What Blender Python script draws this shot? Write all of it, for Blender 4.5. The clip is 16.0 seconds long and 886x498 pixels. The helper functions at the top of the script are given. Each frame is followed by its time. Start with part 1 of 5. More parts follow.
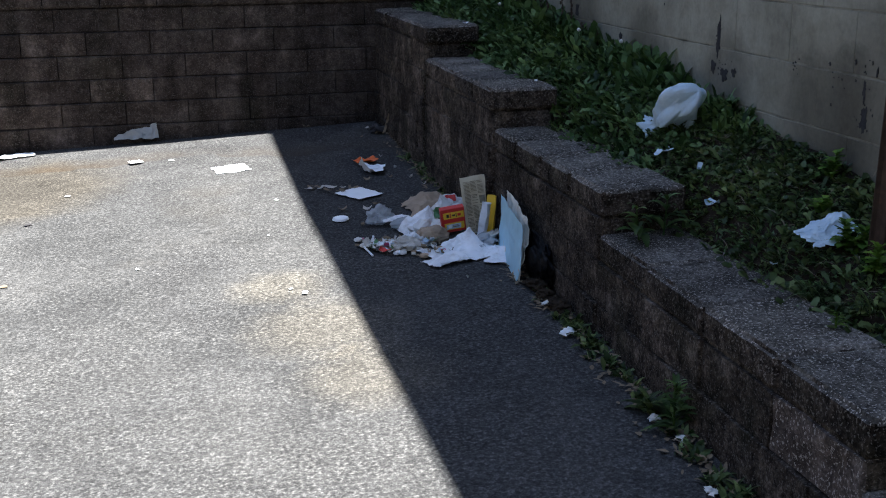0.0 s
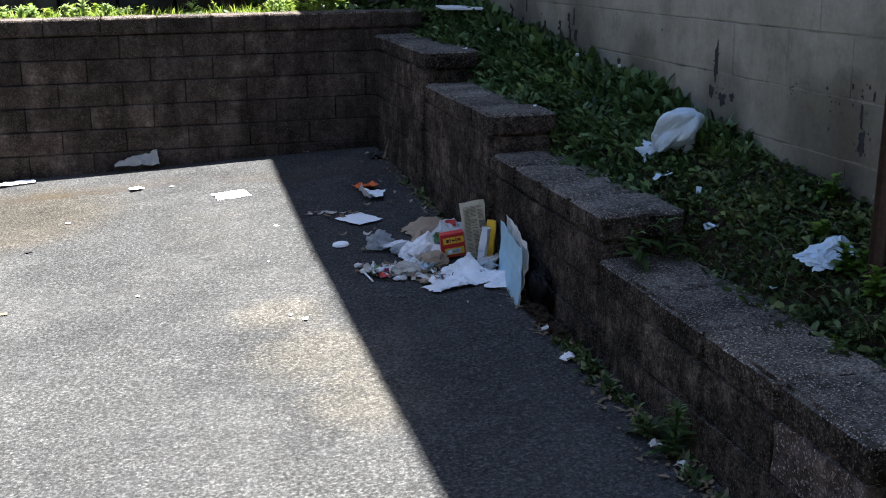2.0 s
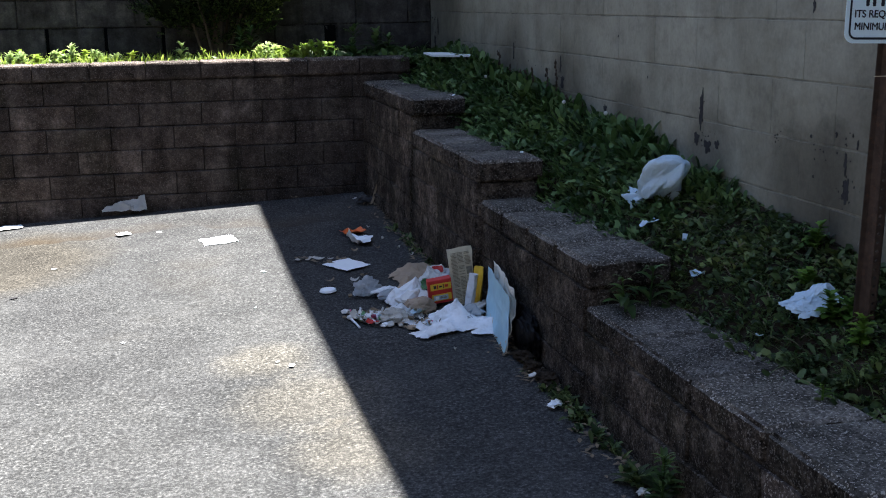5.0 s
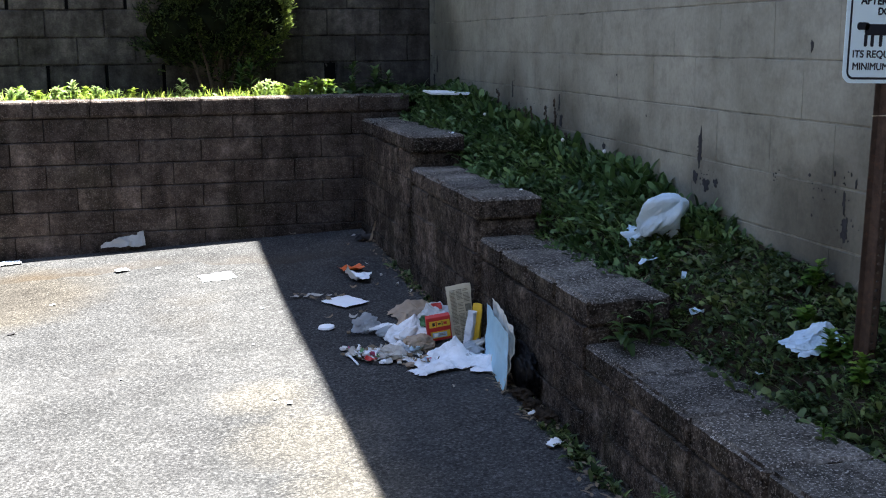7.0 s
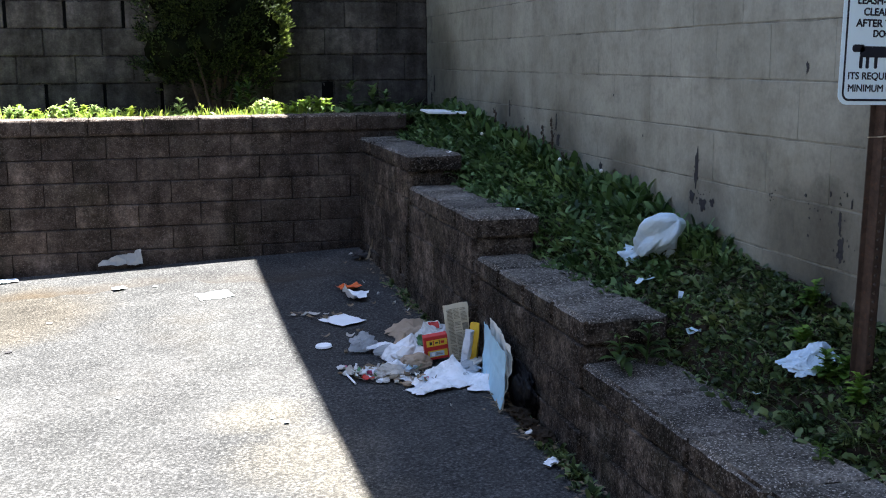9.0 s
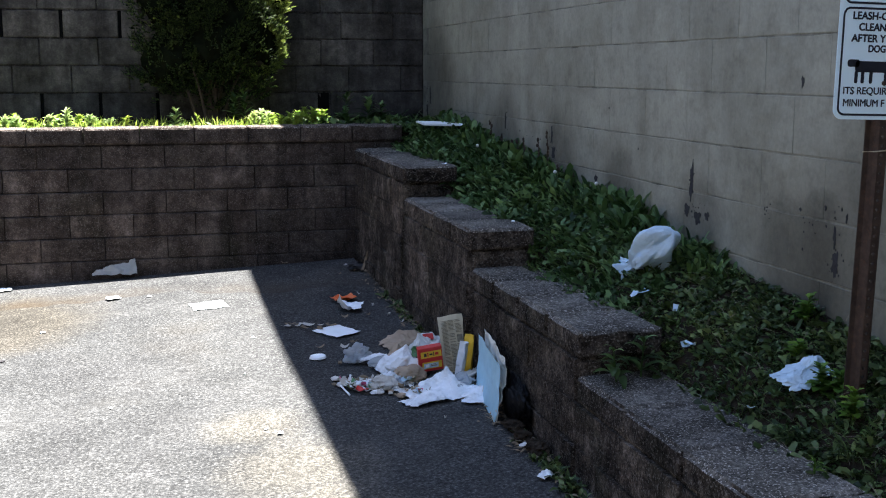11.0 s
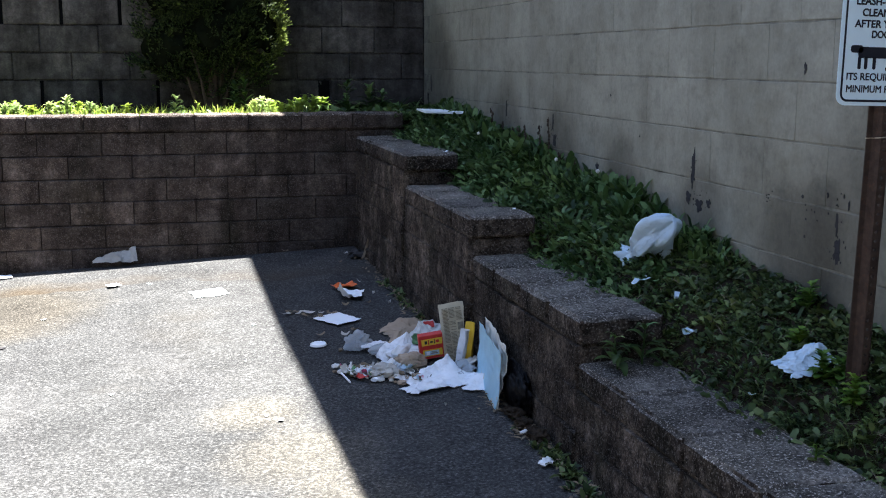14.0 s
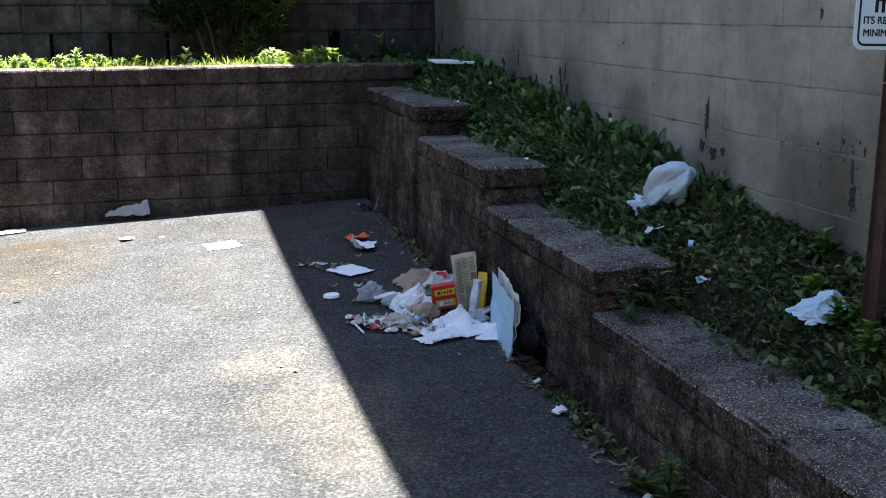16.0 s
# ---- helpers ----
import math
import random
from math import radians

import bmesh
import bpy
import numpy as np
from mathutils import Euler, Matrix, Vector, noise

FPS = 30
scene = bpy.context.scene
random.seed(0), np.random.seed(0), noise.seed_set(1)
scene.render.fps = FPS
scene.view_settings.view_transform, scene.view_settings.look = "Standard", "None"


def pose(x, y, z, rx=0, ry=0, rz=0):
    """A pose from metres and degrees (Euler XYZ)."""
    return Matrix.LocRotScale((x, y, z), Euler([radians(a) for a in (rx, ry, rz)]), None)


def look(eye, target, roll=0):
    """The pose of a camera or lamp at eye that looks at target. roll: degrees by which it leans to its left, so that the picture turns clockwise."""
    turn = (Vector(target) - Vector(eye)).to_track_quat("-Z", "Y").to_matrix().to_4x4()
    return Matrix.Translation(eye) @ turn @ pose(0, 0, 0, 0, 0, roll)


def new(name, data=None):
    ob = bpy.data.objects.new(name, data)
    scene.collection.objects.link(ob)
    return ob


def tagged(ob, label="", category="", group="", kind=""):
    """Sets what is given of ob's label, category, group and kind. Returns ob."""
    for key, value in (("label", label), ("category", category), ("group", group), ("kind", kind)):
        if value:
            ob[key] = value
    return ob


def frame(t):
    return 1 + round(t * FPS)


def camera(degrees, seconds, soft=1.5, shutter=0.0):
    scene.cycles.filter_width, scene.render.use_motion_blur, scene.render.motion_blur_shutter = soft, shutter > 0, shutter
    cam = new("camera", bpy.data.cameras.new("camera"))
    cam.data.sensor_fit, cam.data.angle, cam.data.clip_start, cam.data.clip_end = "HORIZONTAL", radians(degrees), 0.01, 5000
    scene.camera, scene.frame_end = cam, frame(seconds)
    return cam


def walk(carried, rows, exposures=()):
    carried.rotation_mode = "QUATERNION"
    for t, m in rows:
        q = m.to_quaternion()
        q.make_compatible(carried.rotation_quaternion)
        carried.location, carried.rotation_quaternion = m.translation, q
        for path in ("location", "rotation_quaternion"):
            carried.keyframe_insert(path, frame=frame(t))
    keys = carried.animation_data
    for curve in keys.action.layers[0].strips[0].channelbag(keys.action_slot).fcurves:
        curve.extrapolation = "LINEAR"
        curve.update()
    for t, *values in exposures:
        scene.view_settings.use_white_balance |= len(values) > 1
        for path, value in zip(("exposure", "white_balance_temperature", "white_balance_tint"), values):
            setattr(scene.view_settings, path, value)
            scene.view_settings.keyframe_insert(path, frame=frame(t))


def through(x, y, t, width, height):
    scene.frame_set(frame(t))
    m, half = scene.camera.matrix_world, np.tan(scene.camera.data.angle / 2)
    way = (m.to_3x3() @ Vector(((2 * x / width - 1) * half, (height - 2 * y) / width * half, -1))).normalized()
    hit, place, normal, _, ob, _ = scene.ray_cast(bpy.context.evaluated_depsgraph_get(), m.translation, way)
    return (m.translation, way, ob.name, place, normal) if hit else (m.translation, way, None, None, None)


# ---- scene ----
cam = camera(42.343, 16.0, soft=1.1)
# seconds, x, y, z, pitch, yaw, lean to the left
PATH = [
    (0, -1.3955, -7.8940, 1.3726, -15.570, -13.235, -0.572),
    (0.5, -1.3927, -7.8865, 1.3699, -15.343, -13.240, -0.500),
    (1, -1.3905, -7.8865, 1.3685, -15.141, -13.183, -0.523),
    (1.5, -1.3939, -7.8978, 1.3693, -14.714, -12.995, -0.659),
    (2, -1.3924, -7.8979, 1.3800, -14.381, -13.208, -0.869),
    (2.5, -1.3938, -7.9008, 1.3743, -13.947, -13.166, -0.818),
    (3, -1.3994, -7.8994, 1.3860, -13.622, -13.157, -0.693),
    (3.5, -1.3966, -7.9041, 1.3799, -13.251, -13.030, -0.886),
    (4, -1.3851, -7.8987, 1.3831, -12.921, -13.378, -0.894),
    (6.5, -1.3847, -7.8955, 1.3953, -10.824, -14.042, -0.706),
    (7, -1.3899, -7.8954, 1.3920, -10.355, -13.946, -0.513),
    (7.5, -1.3899, -7.8915, 1.3988, -10.265, -13.940, -0.488),
    (8, -1.3925, -7.8983, 1.4001, -9.994, -13.921, -0.417),
    (8.5, -1.3889, -7.8996, 1.3978, -9.596, -14.101, -0.491),
    (9, -1.3963, -7.9036, 1.3998, -9.467, -14.135, -0.403),
    (11.5, -1.4000, -7.9033, 1.3996, -8.766, -14.409, 0.055),
    (12, -1.4033, -7.9086, 1.3947, -8.656, -14.328, 0.027),
    (12.5, -1.3955, -7.9026, 1.3890, -8.462, -14.445, 0.102),
    (13, -1.3926, -7.8973, 1.3874, -8.693, -14.263, -0.178),
    (13.5, -1.4049, -7.9004, 1.3867, -8.918, -14.529, 0.173),
    (14, -1.3987, -7.8955, 1.3886, -9.408, -14.396, 0.098),
    (14.5, -1.4015, -7.8992, 1.3831, -9.725, -14.468, 0.177),
    (15, -1.4016, -7.8952, 1.3766, -10.603, -14.391, 0.045),
    (15.5, -1.3966, -7.8901, 1.3739, -11.259, -14.224, -0.048),
    (16, -1.4030, -7.8901, 1.3772, -11.768, -13.812, -0.377),
]
# seconds, stops, kelvin, tint
EXPOSURE = [(0, 2.40, 6110, 10), (4, 2.40, 6120, 10), (6.5, 2.80, 6160, 10), (7, 2.93, 6180, 10), (8, 2.95, 6180, 10), (9, 3.04, 6180, 10), (11.5, 2.88, 6180, 10), (12, 3.06, 6180, 10), (12.5, 3.10, 6180, 10), (13.5, 3.07, 6180, 10), (14, 2.97, 6180, 10), (15, 2.87, 6170, 10), (16, 2.84, 6170, 10)]
walk(cam, [(t, pose(x, y, z, 0, 0, yaw) @ pose(0, 0, 0, 90 + pitch) @ pose(0, 0, 0, 0, 0, lean)) for t, x, y, z, pitch, yaw, lean in PATH], EXPOSURE)

# ---- light ----
SUN_DIR = Vector((0.28, 0.155, 1.0)).normalized()
world = bpy.data.worlds.new("world")
scene.world = world
world.use_nodes = True
wn = world.node_tree
sky = wn.nodes.new("ShaderNodeTexSky")
sky.sky_type = "NISHITA"
sky.sun_disc = False
sky.sun_elevation = math.asin(SUN_DIR.z)
sky.sun_rotation = math.atan2(SUN_DIR.x, SUN_DIR.y)
wn.links.new(sky.outputs[0], wn.nodes["Background"].inputs[0])
wn.nodes["Background"].inputs[1].default_value = 0.05
sun = new("sun", bpy.data.lights.new("sun", "SUN"))
sun.data.energy, sun.data.angle, sun.data.color = 5.0, radians(0.55), (1.0, 0.95, 0.87)
sun.matrix_world = look(SUN_DIR * 30, (0, 0, 0))


# ---- materials ----
def ramp(nt, fac, stops):
    n = nt.nodes.new("ShaderNodeValToRGB")
    e = n.color_ramp.elements
    while len(e) < len(stops):
        e.new(0.5)
    for el, (p, c) in zip(e, stops):
        el.position = p
        el.color = (*c, 1) if isinstance(c, tuple) else (c, c, c, 1)
    nt.links.new(fac, n.inputs[0])
    return n.outputs[0]


def mixed(nt, kind, fac, a, b):
    n = nt.nodes.new("ShaderNodeMix")
    n.data_type, n.blend_type = "RGBA", kind
    for sock, v in ((n.inputs[0], fac), (n.inputs[6], a), (n.inputs[7], b)):
        if isinstance(v, bpy.types.NodeSocket):
            nt.links.new(v, sock)
        elif isinstance(v, tuple):
            sock.default_value = (*v, 1)
        else:
            sock.default_value = v
    return n.outputs[2]


def noise_tex(nt, at, scale, detail=4.0, rough=0.6, stretch=None, kind="noise"):
    if stretch:
        m = nt.nodes.new("ShaderNodeMapping")
        m.inputs["Scale"].default_value = stretch
        nt.links.new(at, m.inputs[0])
        at = m.outputs[0]
    if kind == "voronoi":
        n = nt.nodes.new("ShaderNodeTexVoronoi")
        n.inputs["Scale"].default_value = scale
        nt.links.new(at, n.inputs["Vector"])
        return n.outputs["Distance"]
    n = nt.nodes.new("ShaderNodeTexNoise")
    n.inputs["Scale"].default_value, n.inputs["Detail"].default_value, n.inputs["Roughness"].default_value = scale, detail, rough
    nt.links.new(at, n.inputs["Vector"])
    return n.outputs["Fac"]


def material(name, rough=0.8, metal=0.0, spec=0.4):
    m = bpy.data.materials.new(name)
    m.use_nodes = True
    nt = m.node_tree
    b = nt.nodes["Principled BSDF"]
    b.inputs["Roughness"].default_value, b.inputs["Metallic"].default_value = rough, metal
    b.inputs["Specular IOR Level"].default_value = spec
    geo = nt.nodes.new("ShaderNodeNewGeometry")
    return m, nt, b, geo.outputs["Position"], geo.outputs["Random Per Island"]


def bumped(nt, b, height, strength, distance):
    n = nt.nodes.new("ShaderNodeBump")
    n.inputs["Strength"].default_value, n.inputs["Distance"].default_value = strength, distance
    nt.links.new(height, n.inputs["Height"])
    nt.links.new(n.outputs[0], b.inputs["Normal"])


def object_random(nt):
    return nt.nodes.new("ShaderNodeObjectInfo").outputs["Random"]


def ground_z(x, y):
    return 0.097 + 0.0438 * x + 0.0277 * y


def asphalt():
    m, nt, b, at, _ = material("worn_asphalt", 0.95, spec=0.02)
    flecks = noise_tex(nt, at, 92, 5, 0.7)
    fine = noise_tex(nt, at, 210, 2, 0.6)
    patches = noise_tex(nt, at, 1.1, 6, 0.62)
    broad = noise_tex(nt, at, 0.5, 4, 0.55)
    worn = noise_tex(nt, at, 2.3, 5, 0.6)
    c = ramp(nt, flecks, [(0.36, (0.030, 0.0302, 0.0306)), (0.47, (0.048, 0.0482, 0.0486)), (0.55, (0.070, 0.0697, 0.069)), (0.66, (0.140, 0.138, 0.134))])
    smooth_c = ramp(nt, fine, [(0.3, (0.045, 0.0452, 0.0456)), (0.7, (0.085, 0.0845, 0.084))])
    c = mixed(nt, "MIX", ramp(nt, worn, [(0.42, 0.05), (0.68, 0.5)]), c, smooth_c)
    c = mixed(nt, "MULTIPLY", 0.5, c, ramp(nt, fine, [(0.3, 0.65), (0.7, 1.35)]))
    c = mixed(nt, "MULTIPLY", 0.9, c, ramp(nt, patches, [(0.30, (0.84, 0.84, 0.845)), (0.46, (1.03, 1.03, 1.03)), (0.66, (1.32, 1.31, 1.29))]))
    mottle = noise_tex(nt, at, 8.5, 6, 0.72)
    c = mixed(nt, "MULTIPLY", 0.45, c, ramp(nt, mottle, [(0.34, 0.68), (0.5, 1.0), (0.66, 1.35)]))
    pebbles = noise_tex(nt, at, 62, 3, 0.6)
    c = mixed(nt, "MULTIPLY", 0.6, c, ramp(nt, pebbles, [(0.40, 0.62), (0.5, 1.0), (0.60, 1.5)]))
    c = mixed(nt, "MIX", ramp(nt, broad, [(0.53, 0.0), (0.72, 0.45)]), c, (0.085, 0.070, 0.050))
    # a washed-out band of brown dirt along the low wall
    sep = nt.nodes.new("ShaderNodeSeparateXYZ")
    nt.links.new(at, sep.inputs[0])
    wob = nt.nodes.new("ShaderNodeMath")
    wob.operation = "MULTIPLY_ADD"
    nt.links.new(broad, wob.inputs[0])
    wob.inputs[1].default_value = 1.6
    nt.links.new(sep.outputs["Y"], wob.inputs[2])
    band = ramp(nt, wob.outputs[0], [(0.0, 0.0), (0.02, 0.75), (0.16, 0.55), (0.30, 0.0)])
    spotty = ramp(nt, patches, [(0.40, 0.15), (0.62, 0.9)])
    c = mixed(nt, "MIX", mixed(nt, "MULTIPLY", 1.0, band, spotty), c, (0.058, 0.045, 0.032))
    # warm patches of reflected sunlight painted on, with ragged, washed-out edges
    for (sx, sy, size) in ((-0.90, -3.85, 0.34), (-0.80, -4.35, 0.30), (-1.02, -3.35, 0.24)):
        off = nt.nodes.new("ShaderNodeVectorMath")
        off.operation = "DISTANCE"
        nt.links.new(at, off.inputs[0])
        off.inputs[1].default_value = (sx, sy, ground_z(sx, sy))
        wide = nt.nodes.new("ShaderNodeMath")
        wide.operation = "MULTIPLY_ADD"
        nt.links.new(mottle, wide.inputs[0])
        wide.inputs[1].default_value = -0.9 * size
        nt.links.new(off.outputs["Value"], wide.inputs[2])
        sun_patch = ramp(nt, wide.outputs[0], [(0.0, 1.0), (size * 0.6, 0.0)])
        c = mixed(nt, "MULTIPLY", sun_patch, c, (1.42, 1.34, 1.20))
    # a tan wash of old dirt further back
    off = nt.nodes.new("ShaderNodeVectorMath")
    off.operation = "DISTANCE"
    nt.links.new(at, off.inputs[0])
    off.inputs[1].default_value = (-2.45, -1.15, ground_z(-2.45, -1.15))
    wide = nt.nodes.new("ShaderNodeMath")
    wide.operation = "MULTIPLY_ADD"
    nt.links.new(patches, wide.inputs[0])
    wide.inputs[1].default_value = -1.0
    nt.links.new(off.outputs["Value"], wide.inputs[2])
    c = mixed(nt, "MULTIPLY", ramp(nt, wide.outputs[0], [(0.0, 1.0), (0.38, 0.0)]), c, (0.96, 0.88, 0.76))
    nt.links.new(c, b.inputs["Base Color"])
    bumped(nt, b, flecks, 0.75, 0.010)
    return m


def block_stone(name, dark, mid, light, moss=0.0, speck=0.0, bump=0.8, streak=True, pitted=0.65, grainy=0.6):
    """Weathered concrete block: grain, blotches, run-off streaks, own tint for each piece."""
    m, nt, b, at, _ = material(name, 0.95, spec=0.08)
    grain = noise_tex(nt, at, 85, 4, 0.7)
    blot = noise_tex(nt, at, 5.5, 5, 0.65)
    big = noise_tex(nt, at, 1.7, 5, 0.65)
    c = ramp(nt, blot, [(0.32, dark), (0.5, mid), (0.70, light)])
    c = mixed(nt, "MULTIPLY", 0.8, c, ramp(nt, big, [(0.32, 0.45), (0.62, 1.2)]))
    c = mixed(nt, "MULTIPLY", grainy, c, ramp(nt, grain, [(0.32, 0.3), (0.52, 1.0), (0.70, 1.9)]))
    pits = noise_tex(nt, at, 24, 5, 0.75)
    c = mixed(nt, "MULTIPLY", pitted, c, ramp(nt, pits, [(0.38, 0.25), (0.52, 1.0), (0.66, 1.85)]))
    if streak:
        runs = noise_tex(nt, at, 9, 4, 0.6, (1.0, 1.0, 0.12))
        c = mixed(nt, "MULTIPLY", 0.75, c, ramp(nt, runs, [(0.32, 0.4), (0.6, 1.15)]))
    if speck:
        sp = noise_tex(nt, at, 125, 2, 0.6)
        c = mixed(nt, "MIX", ramp(nt, sp, [(0.58, 0.0), (0.635, speck)]), c, (0.42, 0.395, 0.36))
    if moss:
        ms = noise_tex(nt, at, 3.0, 4, 0.7)
        c = mixed(nt, "MIX", ramp(nt, ms, [(0.5, 0.0), (0.75, moss)]), c, (0.035, 0.042, 0.02))
    c = mixed(nt, "MULTIPLY", 1.0, c, ramp(nt, object_random(nt), [(0.0, (0.80, 0.78, 0.78)), (0.6, (1.0, 0.98, 0.97)), (1.0, (1.22, 1.17, 1.14))]))
    nt.links.new(c, b.inputs["Base Color"])
    bumped(nt, b, pits, bump, 0.012)
    return m


def painted_block():
    m, nt, b, at, _ = material("cream_painted_block", 0.65, spec=0.3)
    grain = noise_tex(nt, at, 60, 4, 0.6)
    dirt = noise_tex(nt, at, 1.6, 6, 0.65)
    runs = noise_tex(nt, at, 5.0, 5, 0.65, (1.0, 1.0, 0.08))
    spots = noise_tex(nt, at, 14, 5, 0.7)
    chips = noise_tex(nt, at, 10.0, 7, 0.8)
    c = ramp(nt, dirt, [(0.3, (0.245, 0.232, 0.180)), (0.5, (0.325, 0.311, 0.248)), (0.7, (0.380, 0.365, 0.295))])
    c = mixed(nt, "MULTIPLY", 0.32, c, ramp(nt, runs, [(0.33, 0.55), (0.55, 1.0)]))
    c = mixed(nt, "MULTIPLY", 0.6, c, ramp(nt, spots, [(0.30, 0.62), (0.5, 1.0), (0.75, 1.18)]))
    cloud = noise_tex(nt, at, 4.2, 6, 0.72, (1.0, 1.0, 1.5))
    c = mixed(nt, "MULTIPLY", 0.45, c, ramp(nt, cloud, [(0.33, (0.66, 0.63, 0.58)), (0.52, 1.0), (0.68, 1.14)]))
    c = mixed(nt, "MULTIPLY", 0.35, c, ramp(nt, grain, [(0.3, 0.7), (0.7, 1.2)]))
    # grimy stains where rubbish and soil have lain against the paint; the last paints the rear corner's shade
    for sy, sz, size in ((-4.95, 0.68, 0.62), (-4.45, 0.72, 0.30), (-3.70, 0.80, 0.20), (-2.9, 0.86, 0.2), (-2.05, 0.92, 0.26), (-1.1, 1.0, 0.3), (0.6, 1.25, 0.5)):
        off = nt.nodes.new("ShaderNodeVectorMath")
        off.operation = "DISTANCE"
        nt.links.new(at, off.inputs[0])
        off.inputs[1].default_value = (0.75, sy, sz)
        wide = nt.nodes.new("ShaderNodeMath")
        wide.operation = "MULTIPLY_ADD"
        nt.links.new(cloud, wide.inputs[0])
        wide.inputs[1].default_value = -1.3 * size
        nt.links.new(off.outputs["Value"], wide.inputs[2])
        c = mixed(nt, "MULTIPLY", ramp(nt, wide.outputs[0], [(0.0, 0.85), (size * 0.5, 0.0)]), c, (0.54, 0.525, 0.51))
    c = mixed(nt, "MIX", ramp(nt, chips, [(0.69, 0.0), (0.72, 0.85)]), c, (0.06, 0.056, 0.052))
    c = mixed(nt, "MULTIPLY", 1.0, c, ramp(nt, object_random(nt), [(0.0, 0.95), (1.0, 1.04)]))
    nt.links.new(c, b.inputs["Base Color"])
    bumped(nt, b, spots, 0.3, 0.006)
    return m


def plain(name, colour, rough=0.7, metal=0.0, vary=0.2, scale=14, bump=0.25, spec=0.35, dirt=None):
    m, nt, b, at, _ = material(name, rough, metal, spec)
    n = noise_tex(nt, at, scale, 5, 0.65)
    lo, hi = tuple(v * (1 - vary) for v in colour), tuple(min(1, v * (1 + vary)) for v in colour)
    c = ramp(nt, n, [(0.3, lo), (0.7, hi)])
    if dirt:
        d = noise_tex(nt, at, scale * 2.2, 4, 0.7)
        c = mixed(nt, "MIX", ramp(nt, d, [(0.55, 0.0), (0.72, 0.7)]), c, dirt)
    nt.links.new(c, b.inputs["Base Color"])
    bumped(nt, b, noise_tex(nt, at, scale * 4, 3, 0.6), bump, 0.004)
    return m


def leafy(name, dark, mid, light, through=0.35, rough=0.45):
    """Leaf: colour by leaf, a little light shining through."""
    m, nt, b, at, island = material(name, rough, spec=0.22)
    c = ramp(nt, island, [(0.0, dark), (0.55, mid), (1.0, light)])
    n = noise_tex(nt, at, 25, 3, 0.6)
    c = mixed(nt, "MULTIPLY", 0.6, c, ramp(nt, n, [(0.3, 0.65), (0.7, 1.3)]))
    tone = noise_tex(nt, at, 3.2, 4, 0.65)
    c = mixed(nt, "MULTIPLY", 0.9, c, ramp(nt, tone, [(0.34, (0.72, 0.80, 0.85)), (0.5, (1.0, 1.0, 1.0)), (0.66, (1.30, 1.20, 1.0))]))
    nt.links.new(c, b.inputs["Base Color"])
    tr = nt.nodes.new("ShaderNodeBsdfTranslucent")
    nt.links.new(c, tr.inputs[0])
    mx = nt.nodes.new("ShaderNodeMixShader")
    mx.inputs[0].default_value = through
    nt.links.new(b.outputs[0], mx.inputs[1])
    nt.links.new(tr.outputs[0], mx.inputs[2])
    nt.links.new(mx.outputs[0], nt.nodes["Material Output"].inputs[0])
    return m


def film_plastic(name, colour, alpha, rough=0.3, through=0.3):
    """Thin plastic film: partly clear."""
    m, nt, b, at, _ = material(name, rough, spec=0.5)
    n = noise_tex(nt, at, 22, 4, 0.6)
    nt.links.new(ramp(nt, n, [(0.3, tuple(v * 0.85 for v in colour)), (0.7, colour)]), b.inputs["Base Color"])
    b.inputs["Alpha"].default_value = alpha
    tr = nt.nodes.new("ShaderNodeBsdfTranslucent")
    tr.inputs[0].default_value = (*colour, 1)
    mx = nt.nodes.new("ShaderNodeMixShader")
    mx.inputs[0].default_value = through
    nt.links.new(b.outputs[0], mx.inputs[1])
    nt.links.new(tr.outputs[0], mx.inputs[2])
    nt.links.new(mx.outputs[0], nt.nodes["Material Output"].inputs[0])
    bumped(nt, b, noise_tex(nt, at, 26, 5, 0.6), 0.9, 0.014)
    return m


def crushed_paper():
    """White paper with a net of sharp creases, their shade painted in, and a little grime."""
    m, nt, b, at, _ = material("crushed_white_paper", 0.85, spec=0.2)
    facets = noise_tex(nt, at, 15, kind="voronoi")
    small = noise_tex(nt, at, 60, kind="voronoi")
    grime = noise_tex(nt, at, 17, 5, 0.7)
    c = ramp(nt, grime, [(0.32, (0.72, 0.73, 0.75)), (0.48, (0.89, 0.92, 0.96)), (0.7, (0.94, 0.96, 1.0))])
    # darker along the creases: shade of the folds put into the colour
    c = mixed(nt, "MULTIPLY", 0.5, c, ramp(nt, facets, [(0.1, 1.0), (0.75, 0.72)]))
    nt.links.new(c, b.inputs["Base Color"])
    bumped(nt, b, mixed(nt, "ADD", 0.25, facets, small), 0.7, 0.022)
    return m


M_ASPHALT = asphalt()
M_BACK = block_stone("brown_retaining_block", (0.038, 0.029, 0.024), (0.070, 0.055, 0.046), (0.128, 0.105, 0.090), moss=0.2, speck=0.16, pitted=0.45, grainy=0.5)
M_SIDE = block_stone("dark_side_block", (0.030, 0.0235, 0.0185), (0.071, 0.0565, 0.0455), (0.172, 0.143, 0.118), moss=0.3, speck=0.25, bump=1.3, pitted=0.9, grainy=0.9)
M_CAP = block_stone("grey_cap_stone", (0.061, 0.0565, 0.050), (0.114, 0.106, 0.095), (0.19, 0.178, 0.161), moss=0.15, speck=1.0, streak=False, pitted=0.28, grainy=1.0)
M_CAPSIDE = block_stone("grimy_shaded_cap_side", (0.024, 0.019, 0.0155), (0.057, 0.046, 0.038), (0.128, 0.107, 0.089), moss=0.3, speck=0.3, bump=1.2, pitted=0.95, grainy=0.9)
